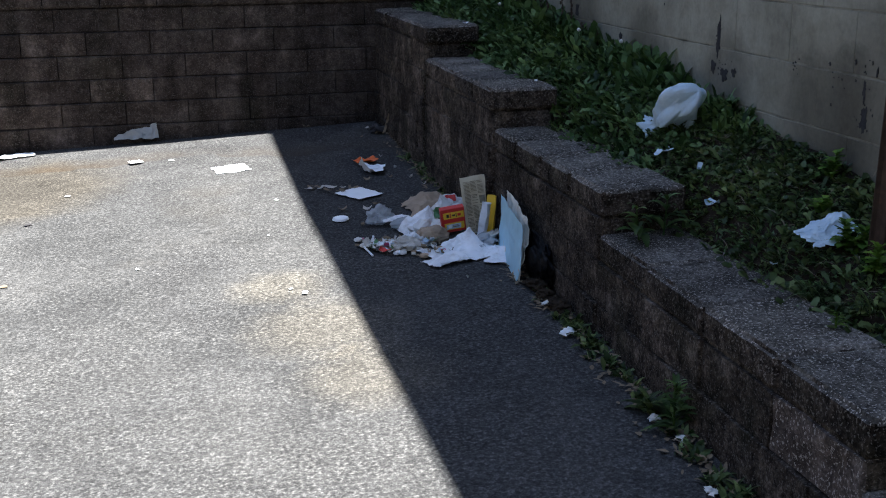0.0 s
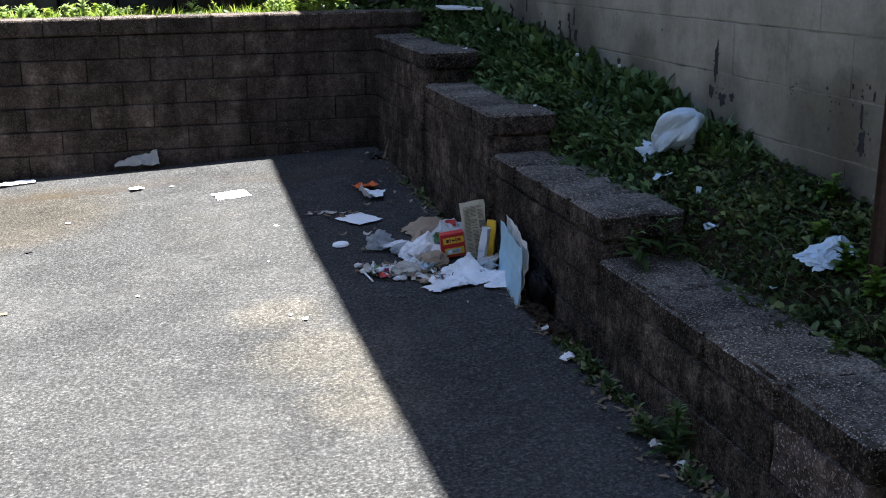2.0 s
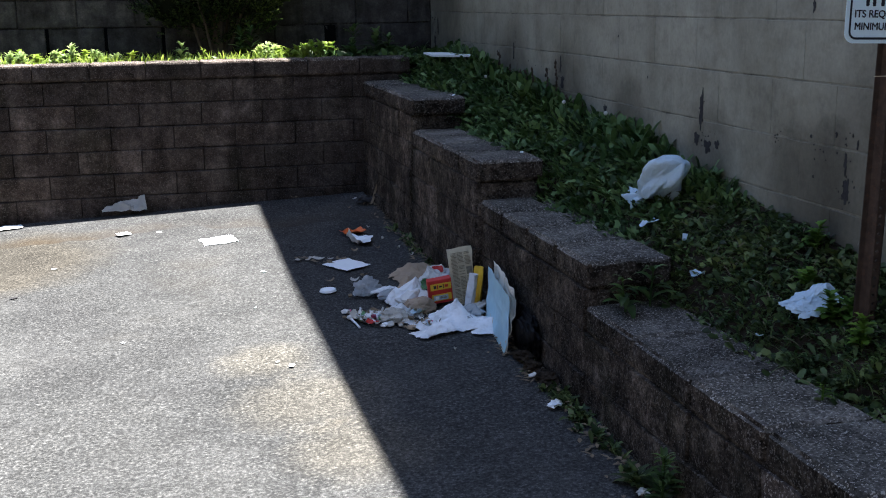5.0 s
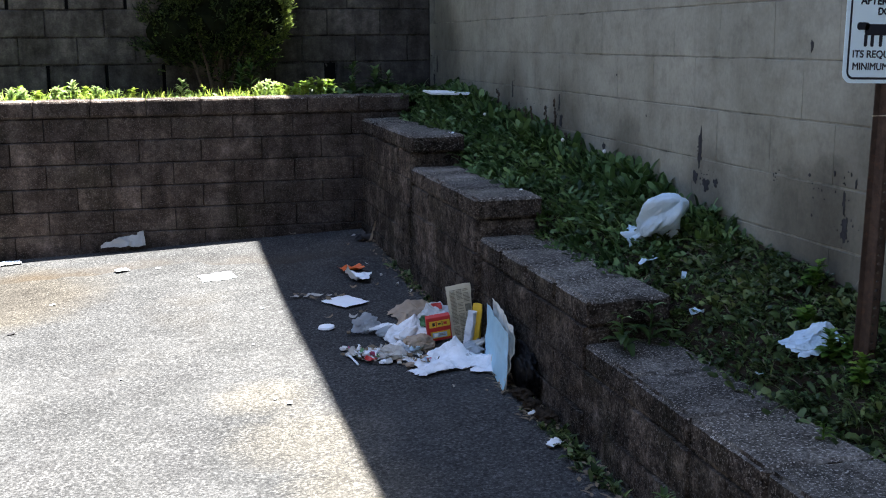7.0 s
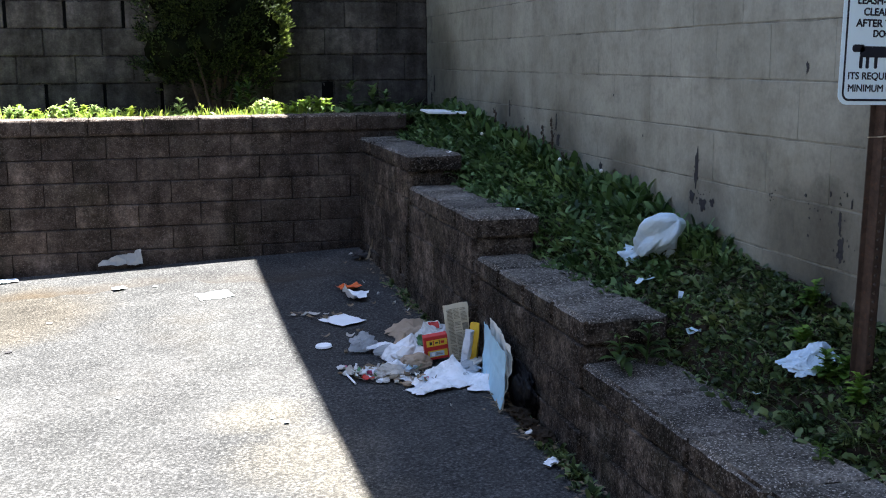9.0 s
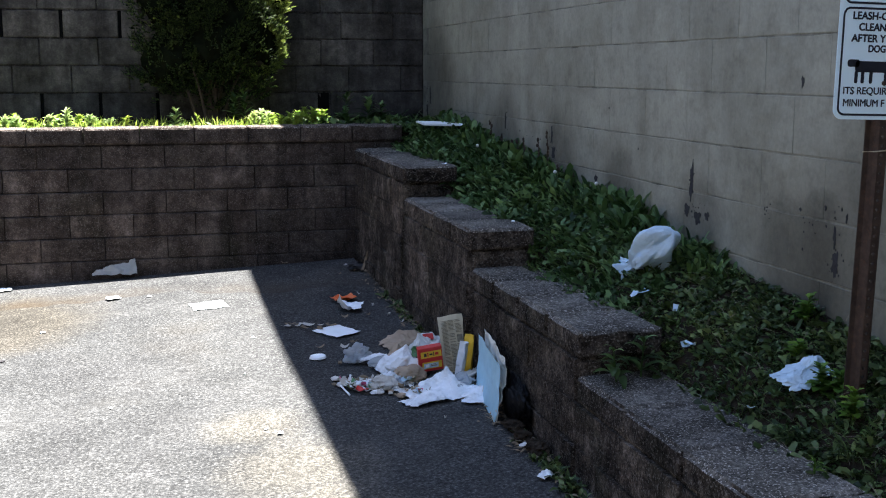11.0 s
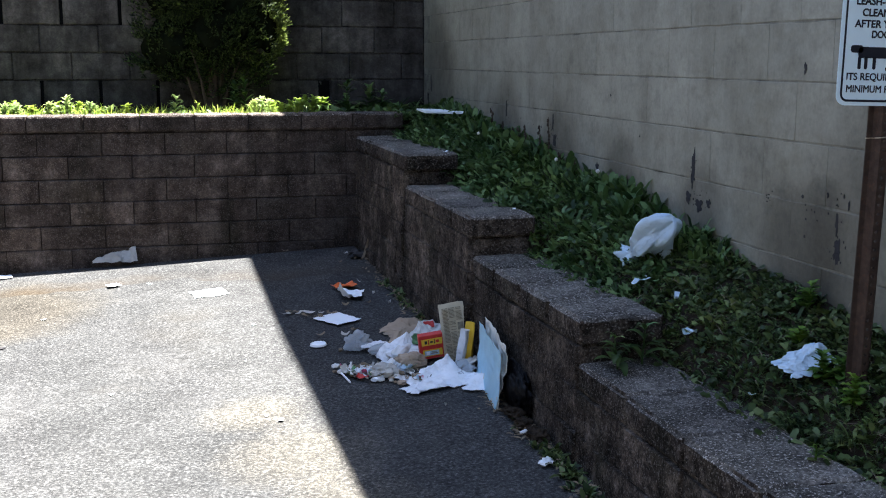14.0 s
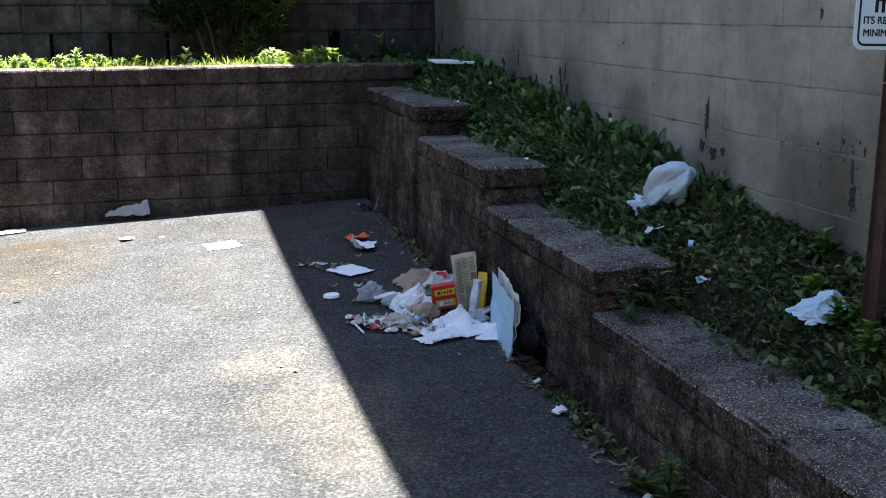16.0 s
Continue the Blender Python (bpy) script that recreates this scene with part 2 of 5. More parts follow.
M_BACKCAP = block_stone("back_cap_stone", (0.050, 0.040, 0.034), (0.098, 0.080, 0.070), (0.20, 0.17, 0.152), moss=0.1, speck=0.7, streak=False)
M_REAR = block_stone("grey_rear_block", (0.042, 0.037, 0.032), (0.076, 0.069, 0.061), (0.124, 0.114, 0.101), speck=0.0, bump=0.25, pitted=0.25, grainy=0.3)
M_MORTAR = block_stone("grey_brown_joint", (0.030, 0.025, 0.022), (0.090, 0.077, 0.068), (0.19, 0.17, 0.15), streak=False)
M_REARJOINT = block_stone("grey_joint", (0.022, 0.020, 0.018), (0.048, 0.043, 0.038), (0.105, 0.097, 0.087), streak=False)
M_CREAM = painted_block()
M_CREAMJOINT = plain("painted_joint", (0.215, 0.205, 0.165), 0.7, vary=0.6, scale=7)
M_SOIL = plain("dark_soil", (0.034, 0.026, 0.019), 0.95, vary=0.7, scale=30, bump=1.0, spec=0.05)
M_WEED = leafy("weed_leaf", (0.020, 0.044, 0.013), (0.072, 0.130, 0.036), (0.205, 0.310, 0.125), 0.3, 0.42)
M_DULL = leafy("dull_leaf", (0.021, 0.037, 0.013), (0.070, 0.106, 0.033), (0.205, 0.265, 0.105), 0.3, 0.42)
M_FRESH = leafy("fresh_leaf", (0.08, 0.16, 0.025), (0.15, 0.27, 0.04), (0.25, 0.38, 0.07), 0.35, 0.5)
M_YELLOW = leafy("yellow_green_leaf", (0.20, 0.29, 0.045), (0.30, 0.40, 0.065), (0.42, 0.52, 0.11), 0.4)
M_MUG = leafy("silvery_weed_leaf", (0.22, 0.31, 0.10), (0.33, 0.43, 0.16), (0.46, 0.55, 0.25), 0.4)
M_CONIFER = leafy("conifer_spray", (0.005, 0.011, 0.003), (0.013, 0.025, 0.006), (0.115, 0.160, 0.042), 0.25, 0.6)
M_SPRAY = leafy("sunlit_spray_tint", (0.07, 0.10, 0.022), (0.17, 0.22, 0.05), (0.32, 0.38, 0.11), 0.4, 0.6)
M_CORESHADE = plain("core_shade", (0.008, 0.010, 0.005), 1.0, vary=0.5, spec=0.0)
M_STRAW = plain("dry_straw", (0.21, 0.175, 0.12), 0.9, vary=0.4)
M_STEM = plain("dead_stem", (0.050, 0.036, 0.026), 0.9, vary=0.4)
M_BARK = plain("brown_bark", (0.075, 0.055, 0.042), 0.95, vary=0.4, scale=40, bump=1.0)
M_PAPER = plain("white_paper", (0.90, 0.93, 0.97), 0.85, vary=0.05, scale=9)
M_CRUSHED = crushed_paper()
M_PINK = plain("pink_wrapper", (0.55, 0.10, 0.22), 0.4, vary=0.3)
M_GREENP = plain("green_print", (0.10, 0.22, 0.10), 0.5, vary=0.3)
M_NAPKIN = plain("soiled_napkin", (0.70, 0.70, 0.69), 0.9, vary=0.12, scale=12, dirt=(0.45, 0.39, 0.30))
M_DIRTYSHEET = plain("dirty_packaging", (0.46, 0.44, 0.40), 0.6, vary=0.25, scale=16, dirt=(0.22, 0.19, 0.15))
M_KRAFT = plain("brown_kraft_paper", (0.38, 0.295, 0.215), 0.85, vary=0.2, scale=12, dirt=(0.27, 0.18, 0.11))
M_BLUE = plain("pale_blue_board", (0.46, 0.72, 0.86), 0.55, vary=0.08, scale=6)
M_BOARDBACK = plain("white_board_back", (0.70, 0.66, 0.58), 0.8, vary=0.12, scale=9, dirt=(0.48, 0.38, 0.26))
M_NEWS = plain("yellowed_newsprint", (0.62, 0.57, 0.43), 0.9, vary=0.12, scale=12)
M_INK = plain("grey_print", (0.24, 0.225, 0.175), 0.9, vary=0.3, scale=60)
M_RED = plain("red_print", (0.52, 0.035, 0.03), 0.5, vary=0.15)
M_YELLOWP = plain("yellow_print", (0.75, 0.50, 0.045), 0.5, vary=0.12)
M_SKYP = plain("light_blue_print", (0.42, 0.55, 0.66), 0.5, vary=0.15)
M_DARKP = plain("dark_print", (0.03, 0.028, 0.03), 0.6)
M_ORANGE = plain("orange_wrapper", (0.72, 0.14, 0.025), 0.4, vary=0.2, dirt=(0.30, 0.04, 0.02))
M_BLACKBAG = plain("black_bag_film", (0.003, 0.003, 0.004), 0.5, vary=0.3, bump=0.5, spec=0.12)
M_BAG = film_plastic("white_bag_film", (0.68, 0.85, 1.0), 0.98, 0.35, 0.06)
M_CLEAR = film_plastic("clear_plastic", (0.66, 0.70, 0.74), 0.5, 0.2)
M_CLOUDY = film_plastic("cloudy_dirty_plastic", (0.60, 0.60, 0.58), 0.86, 0.35)
M_RUST = plain("rusted_steel", (0.064, 0.041, 0.030), 0.7, 0.25, vary=0.45, scale=25, bump=0.6, dirt=(0.12, 0.06, 0.035))
M_SIGN = plain("white_sign_face", (0.79, 0.93, 1.0), 0.4, vary=0.02, scale=5, bump=0.05)
M_SIGNINK = plain("navy_sign_print", (0.012, 0.013, 0.022), 0.5, vary=0.1)
M_ROOF = plain("dark_roof", (0.10, 0.095, 0.09), 0.9, vary=0.2)
M_PEEL = plain("bare_dark_patch", (0.035, 0.034, 0.036), 0.9, vary=0.4, scale=30, bump=0.6)
M_GAPSHADE = plain("cavity_shade", (0.006, 0.006, 0.006), 1.0, spec=0.0)
M_RENDER = plain("grey_render", (0.24, 0.235, 0.225), 0.9, vary=0.12, scale=3, spec=0.1)
M_WIRE = plain("pale_wire", (0.42, 0.36, 0.26), 0.6)
M_LEAF_DRY = plain("dry_leaf", (0.19, 0.145, 0.095), 0.9, vary=0.4)


# ---- building helpers ----
def mesh_of(name, bm, *mats):
    me = bpy.data.meshes.new(name)
    bm.normal_update()
    bm.to_mesh(me)
    bm.free()
    for m in mats:
        me.materials.append(m)
    return me


def part(name, bm, mat, parent, label="", smooth=False):
    """One mesh object under a thing or a part."""
    me = bm if isinstance(bm, bpy.types.Mesh) else mesh_of(name, bm, mat)
    if smooth:
        me.shade_smooth()
    ob = new(name, me)
    ob.parent = parent
    if label:
        ob["label"] = label
    return ob


def thing(name, label, category, group="", kind="", at=None):
    ob = new(name)
    ob.empty_display_size = 0.05
    if at is not None:
        ob.matrix_basis = at
    return tagged(ob, label, category, group, kind)


def mesh_thing(name, bm, mat, label, category, group="", kind="", at=None, smooth=False):
    me = bm if isinstance(bm, bpy.types.Mesh) else mesh_of(name, bm, mat)
    if smooth:
        me.shade_smooth()
    ob = new(name, me)
    if at is not None:
        ob.matrix_basis = at
    return tagged(ob, label, category, group, kind)


def box(bm, x0, x1, y0, y1, z0, z1, bevel=0.0):
    r = bmesh.ops.create_cube(bm, size=1.0, matrix=Matrix.Translation(((x0 + x1) / 2, (y0 + y1) / 2, (z0 + z1) / 2)) @ Matrix.Diagonal((x1 - x0, y1 - y0, z1 - z0, 1)))
    if bevel:
        edges = list({e for v in r["verts"] for e in v.link_edges})
        bmesh.ops.bevel(bm, geom=edges, offset=bevel, segments=1, affect="EDGES")
    return bm


STEPS = [(0.86, 0.02, -1.575), (0.68, -1.575, -2.932), (0.50, -2.932, -4.27), (0.345, -4.27, -5.90), (0.175, -5.90, -7.5), (0.02, -7.5, -9.5)]


def soil_z(x, y):
    """The soil: level in the bed, and beside the stepped wall rising from the caps to an even slope."""
    lump_z = 0.022 * noise.noise((x * 3, y * 3, 0)) + 0.008 * noise.noise((x * 14, y * 14, 2))
    if y > 0.0:
        return 0.965 + 0.03 * max(0.0, x) + lump_z
    cap = sum(next((top for top, y0, y1 in STEPS if y + d > y1), 0.02) for d in (-0.3, -0.2, -0.1, 0.0, 0.05)) / 5
    slope = 0.955 + 0.118 * y + 0.17 * (x - 0.3) + 0.07 * max(0.0, -y - 1.0) * max(0.0, x - 0.3)
    f = max(0.0, min(1.0, (x - 0.315) / 0.13))
    f = f * f * (3 - 2 * f)
    return (cap - 0.02) * (1 - f) + slope * f + lump_z


def face_block(name, w, h, d, seed, rough, mat, c=0.007, cx=None, jag=0.0):
    """A block with its face towards -y: the face a lumpy grid inside a chamfer, 3 cells by 2."""
    rng = random.Random(seed)
    bm = bmesh.new()
    nx, nz, cx = 4, 3, cx or c
    xs = [-w / 2 + cx + (w - 2 * cx) * i / (nx - 1) for i in range(nx)]
    zs = [-h / 2 + c + (h - 2 * c) * j / (nz - 1) for j in range(nz)]
    g = [[bm.verts.new((x, -rough * rng.random(), z + (rng.uniform(-jag, jag * 0.3) if j == 2 else rng.uniform(-jag * 0.3, jag) if j == 0 else 0.0))) for j, z in enumerate(zs)] for x in xs]
    for i in range(nx - 1):
        for j in range(nz - 1):
            bm.faces.new((g[i][j], g[i + 1][j], g[i + 1][j + 1], g[i][j + 1]))
    loop = [g[i][0] for i in range(nx)] + [g[nx - 1][j] for j in range(1, nz)] + [g[i][nz - 1] for i in range(nx - 2, -1, -1)] + [g[0][j] for j in range(nz - 2, 0, -1)]
    mids, backs = [], []
    for v in loop:
        sx = -w / 2 if v.co.x < -w / 2 + 1.5 * cx else w / 2 if v.co.x > w / 2 - 1.5 * cx else v.co.x
        sz = -h / 2 if v.co.z < -h / 2 + 1.5 * c else h / 2 if v.co.z > h / 2 - 1.5 * c else v.co.z
        mids.append(bm.verts.new((sx, (0.008 + 0.003 * rng.random()) * c / 0.007, sz)))
        backs.append(bm.verts.new((sx, d, sz)))
    n = len(loop)
    for k in range(n):
        l = (k + 1) % n
        bm.faces.new((loop[l], loop[k], mids[k], mids[l]))
        bm.faces.new((mids[l], mids[k], backs[k], backs[l]))
    return mesh_of(name, bm, mat)


# ---- the setting ----
def ground():
    """One sheet of asphalt that falls gently towards the viewer and to one side, and goes on to the horizon."""
    xs = [-900, -60, -12] + [-6 + 0.25 * i for i in range(33)] + [8, 60, 900]
    ys = [-900, -60, -14] + [-9 + 0.25 * i for i in range(47)] + [8, 60, 900]
    bm = bmesh.new()
    g = [[None] * len(ys) for _ in xs]
    for i, x in enumerate(xs):
        for j, y in enumerate(ys):
            cx, cy = max(-6, min(2, x)), max(-9, min(2.5, y))
            z = ground_z(cx, cy) + 0.006 * noise.noise((cx * 0.9, cy * 0.9, 3.0))
            g[i][j] = bm.verts.new((x, y, z))
    for i in range(len(xs) - 1):
        for j in range(len(ys) - 1):
            bm.faces.new((g[i][j], g[i + 1][j], g[i + 1][j + 1], g[i][j + 1]))
    mesh_thing("ground", bm, M_ASPHALT, "worn grey asphalt yard, half in sun and half in shade", "ground", kind="structure", smooth=True)


def rounded_cap(name, w, d, h, seed, mat, side_mat, worn=1.0):
    """A cap stone: w along x, d deep along y, its edges broken and uneven; top paler and grimy sides darker, sky light
    painted in.
    """
    nx, ny, nz = 11, 9, 4
    bm = bmesh.new()
    at = {}

    def lines(i, n, size):
        return 0.0 if i == 0 else size if i == n else 0.014 + (size - 0.028) * (i - 1) / (n - 2)

    def vert(i, j, k):
        if (i, j, k) not in at:
            x, y, z = -w / 2 + lines(i, nx, w), lines(j, ny, d), lines(k, nz, h)
            edge = (i in (0, nx)) + (j in (0, ny)) + (k in (0, nz))
            c = Vector((x, y, z))
            side_end = 0.3 if i in (0, nx) else 1.0
            inward = (Vector((0, d / 2, h / 2)) - c)
            inward = Vector((math.copysign(1, inward.x) if i in (0, nx) else 0, math.copysign(1, inward.y) if j in (0, ny) else 0, math.copysign(1, inward.z) if k in (0, nz) else 0))
            q = noise.noise((x * 14 + seed * 5.3, y * 14, z * 14))
            q2 = noise.noise((x * 45, y * 45 + seed, z * 45))
            chip = 0.0 if edge < 2 else (0.009 + 0.011 * max(0.0, q + 0.3) + 0.004 * q2) / (1.4 if edge == 2 else 1.7)
            inward.x *= side_end
            at[(i, j, k)] = bm.verts.new(c + inward * (worn * chip + (0.0025 * q2 + 0.003 * q) * (edge == 1)))
        return at[(i, j, k)]

    for i in range(nx):
        for j in range(ny):
            bm.faces.new((vert(i, j, nz), vert(i + 1, j, nz), vert(i + 1, j + 1, nz), vert(i, j + 1, nz)))
            bm.faces.new((vert(i, j, 0), vert(i, j + 1, 0), vert(i + 1, j + 1, 0), vert(i + 1, j, 0)))
        for k in range(nz):
            bm.faces.new((vert(i, 0, k), vert(i + 1, 0, k), vert(i + 1, 0, k + 1), vert(i, 0, k + 1)))
            bm.faces.new((vert(i, ny, k + 1), vert(i + 1, ny, k + 1), vert(i + 1, ny, k), vert(i, ny, k)))
    for j in range(ny):
        for k in range(nz):
            bm.faces.new((vert(0, j, k + 1), vert(0, j + 1, k + 1), vert(0, j + 1, k), vert(0, j, k)))
            bm.faces.new((vert(nx, j, k), vert(nx, j + 1, k), vert(nx, j + 1, k + 1), vert(nx, j, k + 1)))
    bm.normal_update()
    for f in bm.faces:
        # upward faces get the paler stone, painting in the light from the sky
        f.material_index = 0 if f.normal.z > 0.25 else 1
    return mesh_of(name, bm, mat, side_mat)


def back_wall():
    wall = thing("wall_north", "low retaining wall of dark brown weathered concrete blocks", "retaining wall", kind="structure")
    bm = bmesh.new()
    box(bm, -6.0, 0.33, 0.016, 0.28, -0.25, 0.92)
    part("joints", bm, M_MORTAR, wall)
    blocks = [face_block("block", 0.4054, 0.1514, 0.06, s, 0.006, M_BACK, 0.005, 0.003, 0.002) for s in range(9)]
    k = 0
    for course in range(6):
        top = 0.905 - 0.1525 * course
        start = (-0.482 if course % 2 == 0 else -0.70) + 0.203
        for n in range(-1, 14):
            x = start - 0.407 * n
            if x - 0.2 > 0.0:
                continue
            ob = part("block", blocks[(k * 4 + course) % 9], None, wall)
            ob.matrix_basis = pose(x, 0.006 - 0.011 * course + random.uniform(-0.003, 0.003), top - 0.076, random.uniform(-0.3, 0.3), 0, random.uniform(-0.3, 0.3))
            k += 1
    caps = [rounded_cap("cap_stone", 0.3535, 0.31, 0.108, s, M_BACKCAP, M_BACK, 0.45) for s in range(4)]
    for n in range(18):
        x = 0.157 - 0.358 * n
        ob = part("cap_stone", caps[n % 4], None, wall)
        ob.matrix_basis = pose(x, -0.012 + random.uniform(-0.004, 0.004), 0.912, 0, random.uniform(-0.2, 0.2), random.uniform(-0.4, 0.4))


def side_wall():
    """Each step's end is set back a little under its cap, so that the next cap runs in beneath it."""
    wall = thing("wall_stepped", "stepped retaining wall of dark dirty blocks with pebbly grey caps", "retaining wall", kind="structure")
    k = 0
    shapes = {}
    set_in = [0.004, 0.004, 0.026, 0.022, 0.022, 0.022]
    recess = [0.035, 0.03, 0.02, 0.025, 0.0, 0.0]
    before = 0.0
    for idx, (top, y0, y1) in enumerate(STEPS):
        back = recess[idx]
        bm = bmesh.new()
        under = STEPS[idx + 1][0] - 0.02 if idx < 5 else -0.3
        box(bm, set_in[idx] + 0.008, 0.30, y1 + 0.004, y0, -0.4, under)
        box(bm, set_in[idx] + 0.008, 0.30, y1 + back + 0.006, y0, under + 0.001, top - 0.09)
        part("joints", bm, M_SIDE, wall)
        cap0 = y0 + before
        n = max(1, round((cap0 - y1) / 0.39))
        w = (cap0 - y1) / n
        for i in range(n):
            key = ("cap", round(w, 3), i % 2)
            if key not in shapes:
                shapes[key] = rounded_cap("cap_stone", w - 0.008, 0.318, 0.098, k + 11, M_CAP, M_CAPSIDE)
            ob = part("cap_stone", shapes[key], None, wall)
            ob.matrix_basis = pose(set_in[idx] - 0.003 + random.uniform(-0.003, 0.003), cap0 - w * (i + 0.5), top - 0.098, random.uniform(-0.3, 0.3), 0, -90 + random.uniform(-0.4, 0.4))
            k += 1
        low = ground_z(0, y1) - 0.05
        z, course = top - 0.1, 0
        while z > low:
            end = y1 + back if course == 0 else y1
            start = y0 + 0.0
            cuts = [start]
            y = start - (0.203 if course % 2 else 0.406)
            while y > end + 0.06:
                cuts.append(y)
                y -= 0.406
            cuts.append(end)
            for a, b in zip(cuts, cuts[1:]):
                bw = round(a - b - 0.0015, 4)
                # one paler, cleaner block under the caps near the viewer
                pale = idx == 3 and course == 0 and b == end
                key = (bw, "pale" if pale else k % 3)
                if key not in shapes:
                    shapes[key] = face_block("block", bw, 0.1519, 0.06, k, 0.010, M_BACKCAP if pale else M_SIDE, 0.002, 0.0015, 0.002)
                ob = part("block", shapes[key], None, wall)
                ob.matrix_basis = pose(set_in[idx] - 0.006 * course + random.uniform(-0.004, 0.004), (a + b) / 2, z - 0.076, 0, 0, -90 + random.uniform(-0.4, 0.4))
                k += 1
            if course == 0:
                # the end face of the step shows above the next, lower cap
                key = ("end", k % 2)
                if key not in shapes:
                    shapes[key] = face_block("block", 0.27, 0.148, 0.02, k, 0.006, M_SIDE)
                ob = part("block", shapes[key], None, wall)
                ob.matrix_basis = pose(0.165, end - 0.002, z - 0.076)
            z -= 0.1525
            course += 1
        before = back


def rear_wall():
    wall = thing("wall_rear", "grey concrete block wall behind the planting bed", "block wall", kind="structure")
    bm = bmesh.new()
    box(bm, -9.0, 0.82, 1.103, 1.30, 0.5, 3.20)
    part("joints", bm, M_REARJOINT, wall)
    bm = bmesh.new()
    box(bm, -9.02, 0.749, 1.08, 1.32, 3.20, 3.26, 0.01)
    part("coping", bm, M_REAR, wall)
    gaps = bmesh.new()
    shapes = {}
    k = 0
    for course in range(6):
        z = 1.03 + 0.2025 * course + 0.1
        cuts = [0.748]
        x = (0.508 if course == 3 else 0.566) if course % 2 else 0.748 - 0.40
        while x > -6.0:
            cuts.append(x)
            x -= 0.416
        for right, left in zip(cuts, cuts[1:]):
            if course == 0 and left < -0.05 < right:
                # room beside a cut block for the open weep hole
                left = 0.0
            wide = course in (0, 3) and left < -1.3
            w = round(right - left - (0.024 if wide else 0.006), 3)
            key = (w, k % 3)
            if key not in shapes:
                shapes[key] = face_block("block", w, 0.198, 0.02, k + 40, 0.002, M_REAR, 0.005, None, 0.004)
            ob = part("block", shapes[key], None, wall)
            ob.matrix_basis = pose((left + right) / 2, 1.094 + random.uniform(-0.003, 0.002), z + random.uniform(-0.002, 0.002), 0, random.uniform(-0.25, 0.25), random.uniform(-0.3, 0.3))
            # near-black strips, not real recesses, paint the shade inside open joints
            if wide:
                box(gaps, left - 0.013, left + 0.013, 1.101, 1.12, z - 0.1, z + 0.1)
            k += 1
    part("open_joint_shade", gaps, M_GAPSHADE, wall)
    # a near-black box flush with the blocks paints the weep hole's shade
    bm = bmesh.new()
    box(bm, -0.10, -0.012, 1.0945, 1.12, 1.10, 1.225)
    part("weep_hole_shade", bm, M_GAPSHADE, wall)


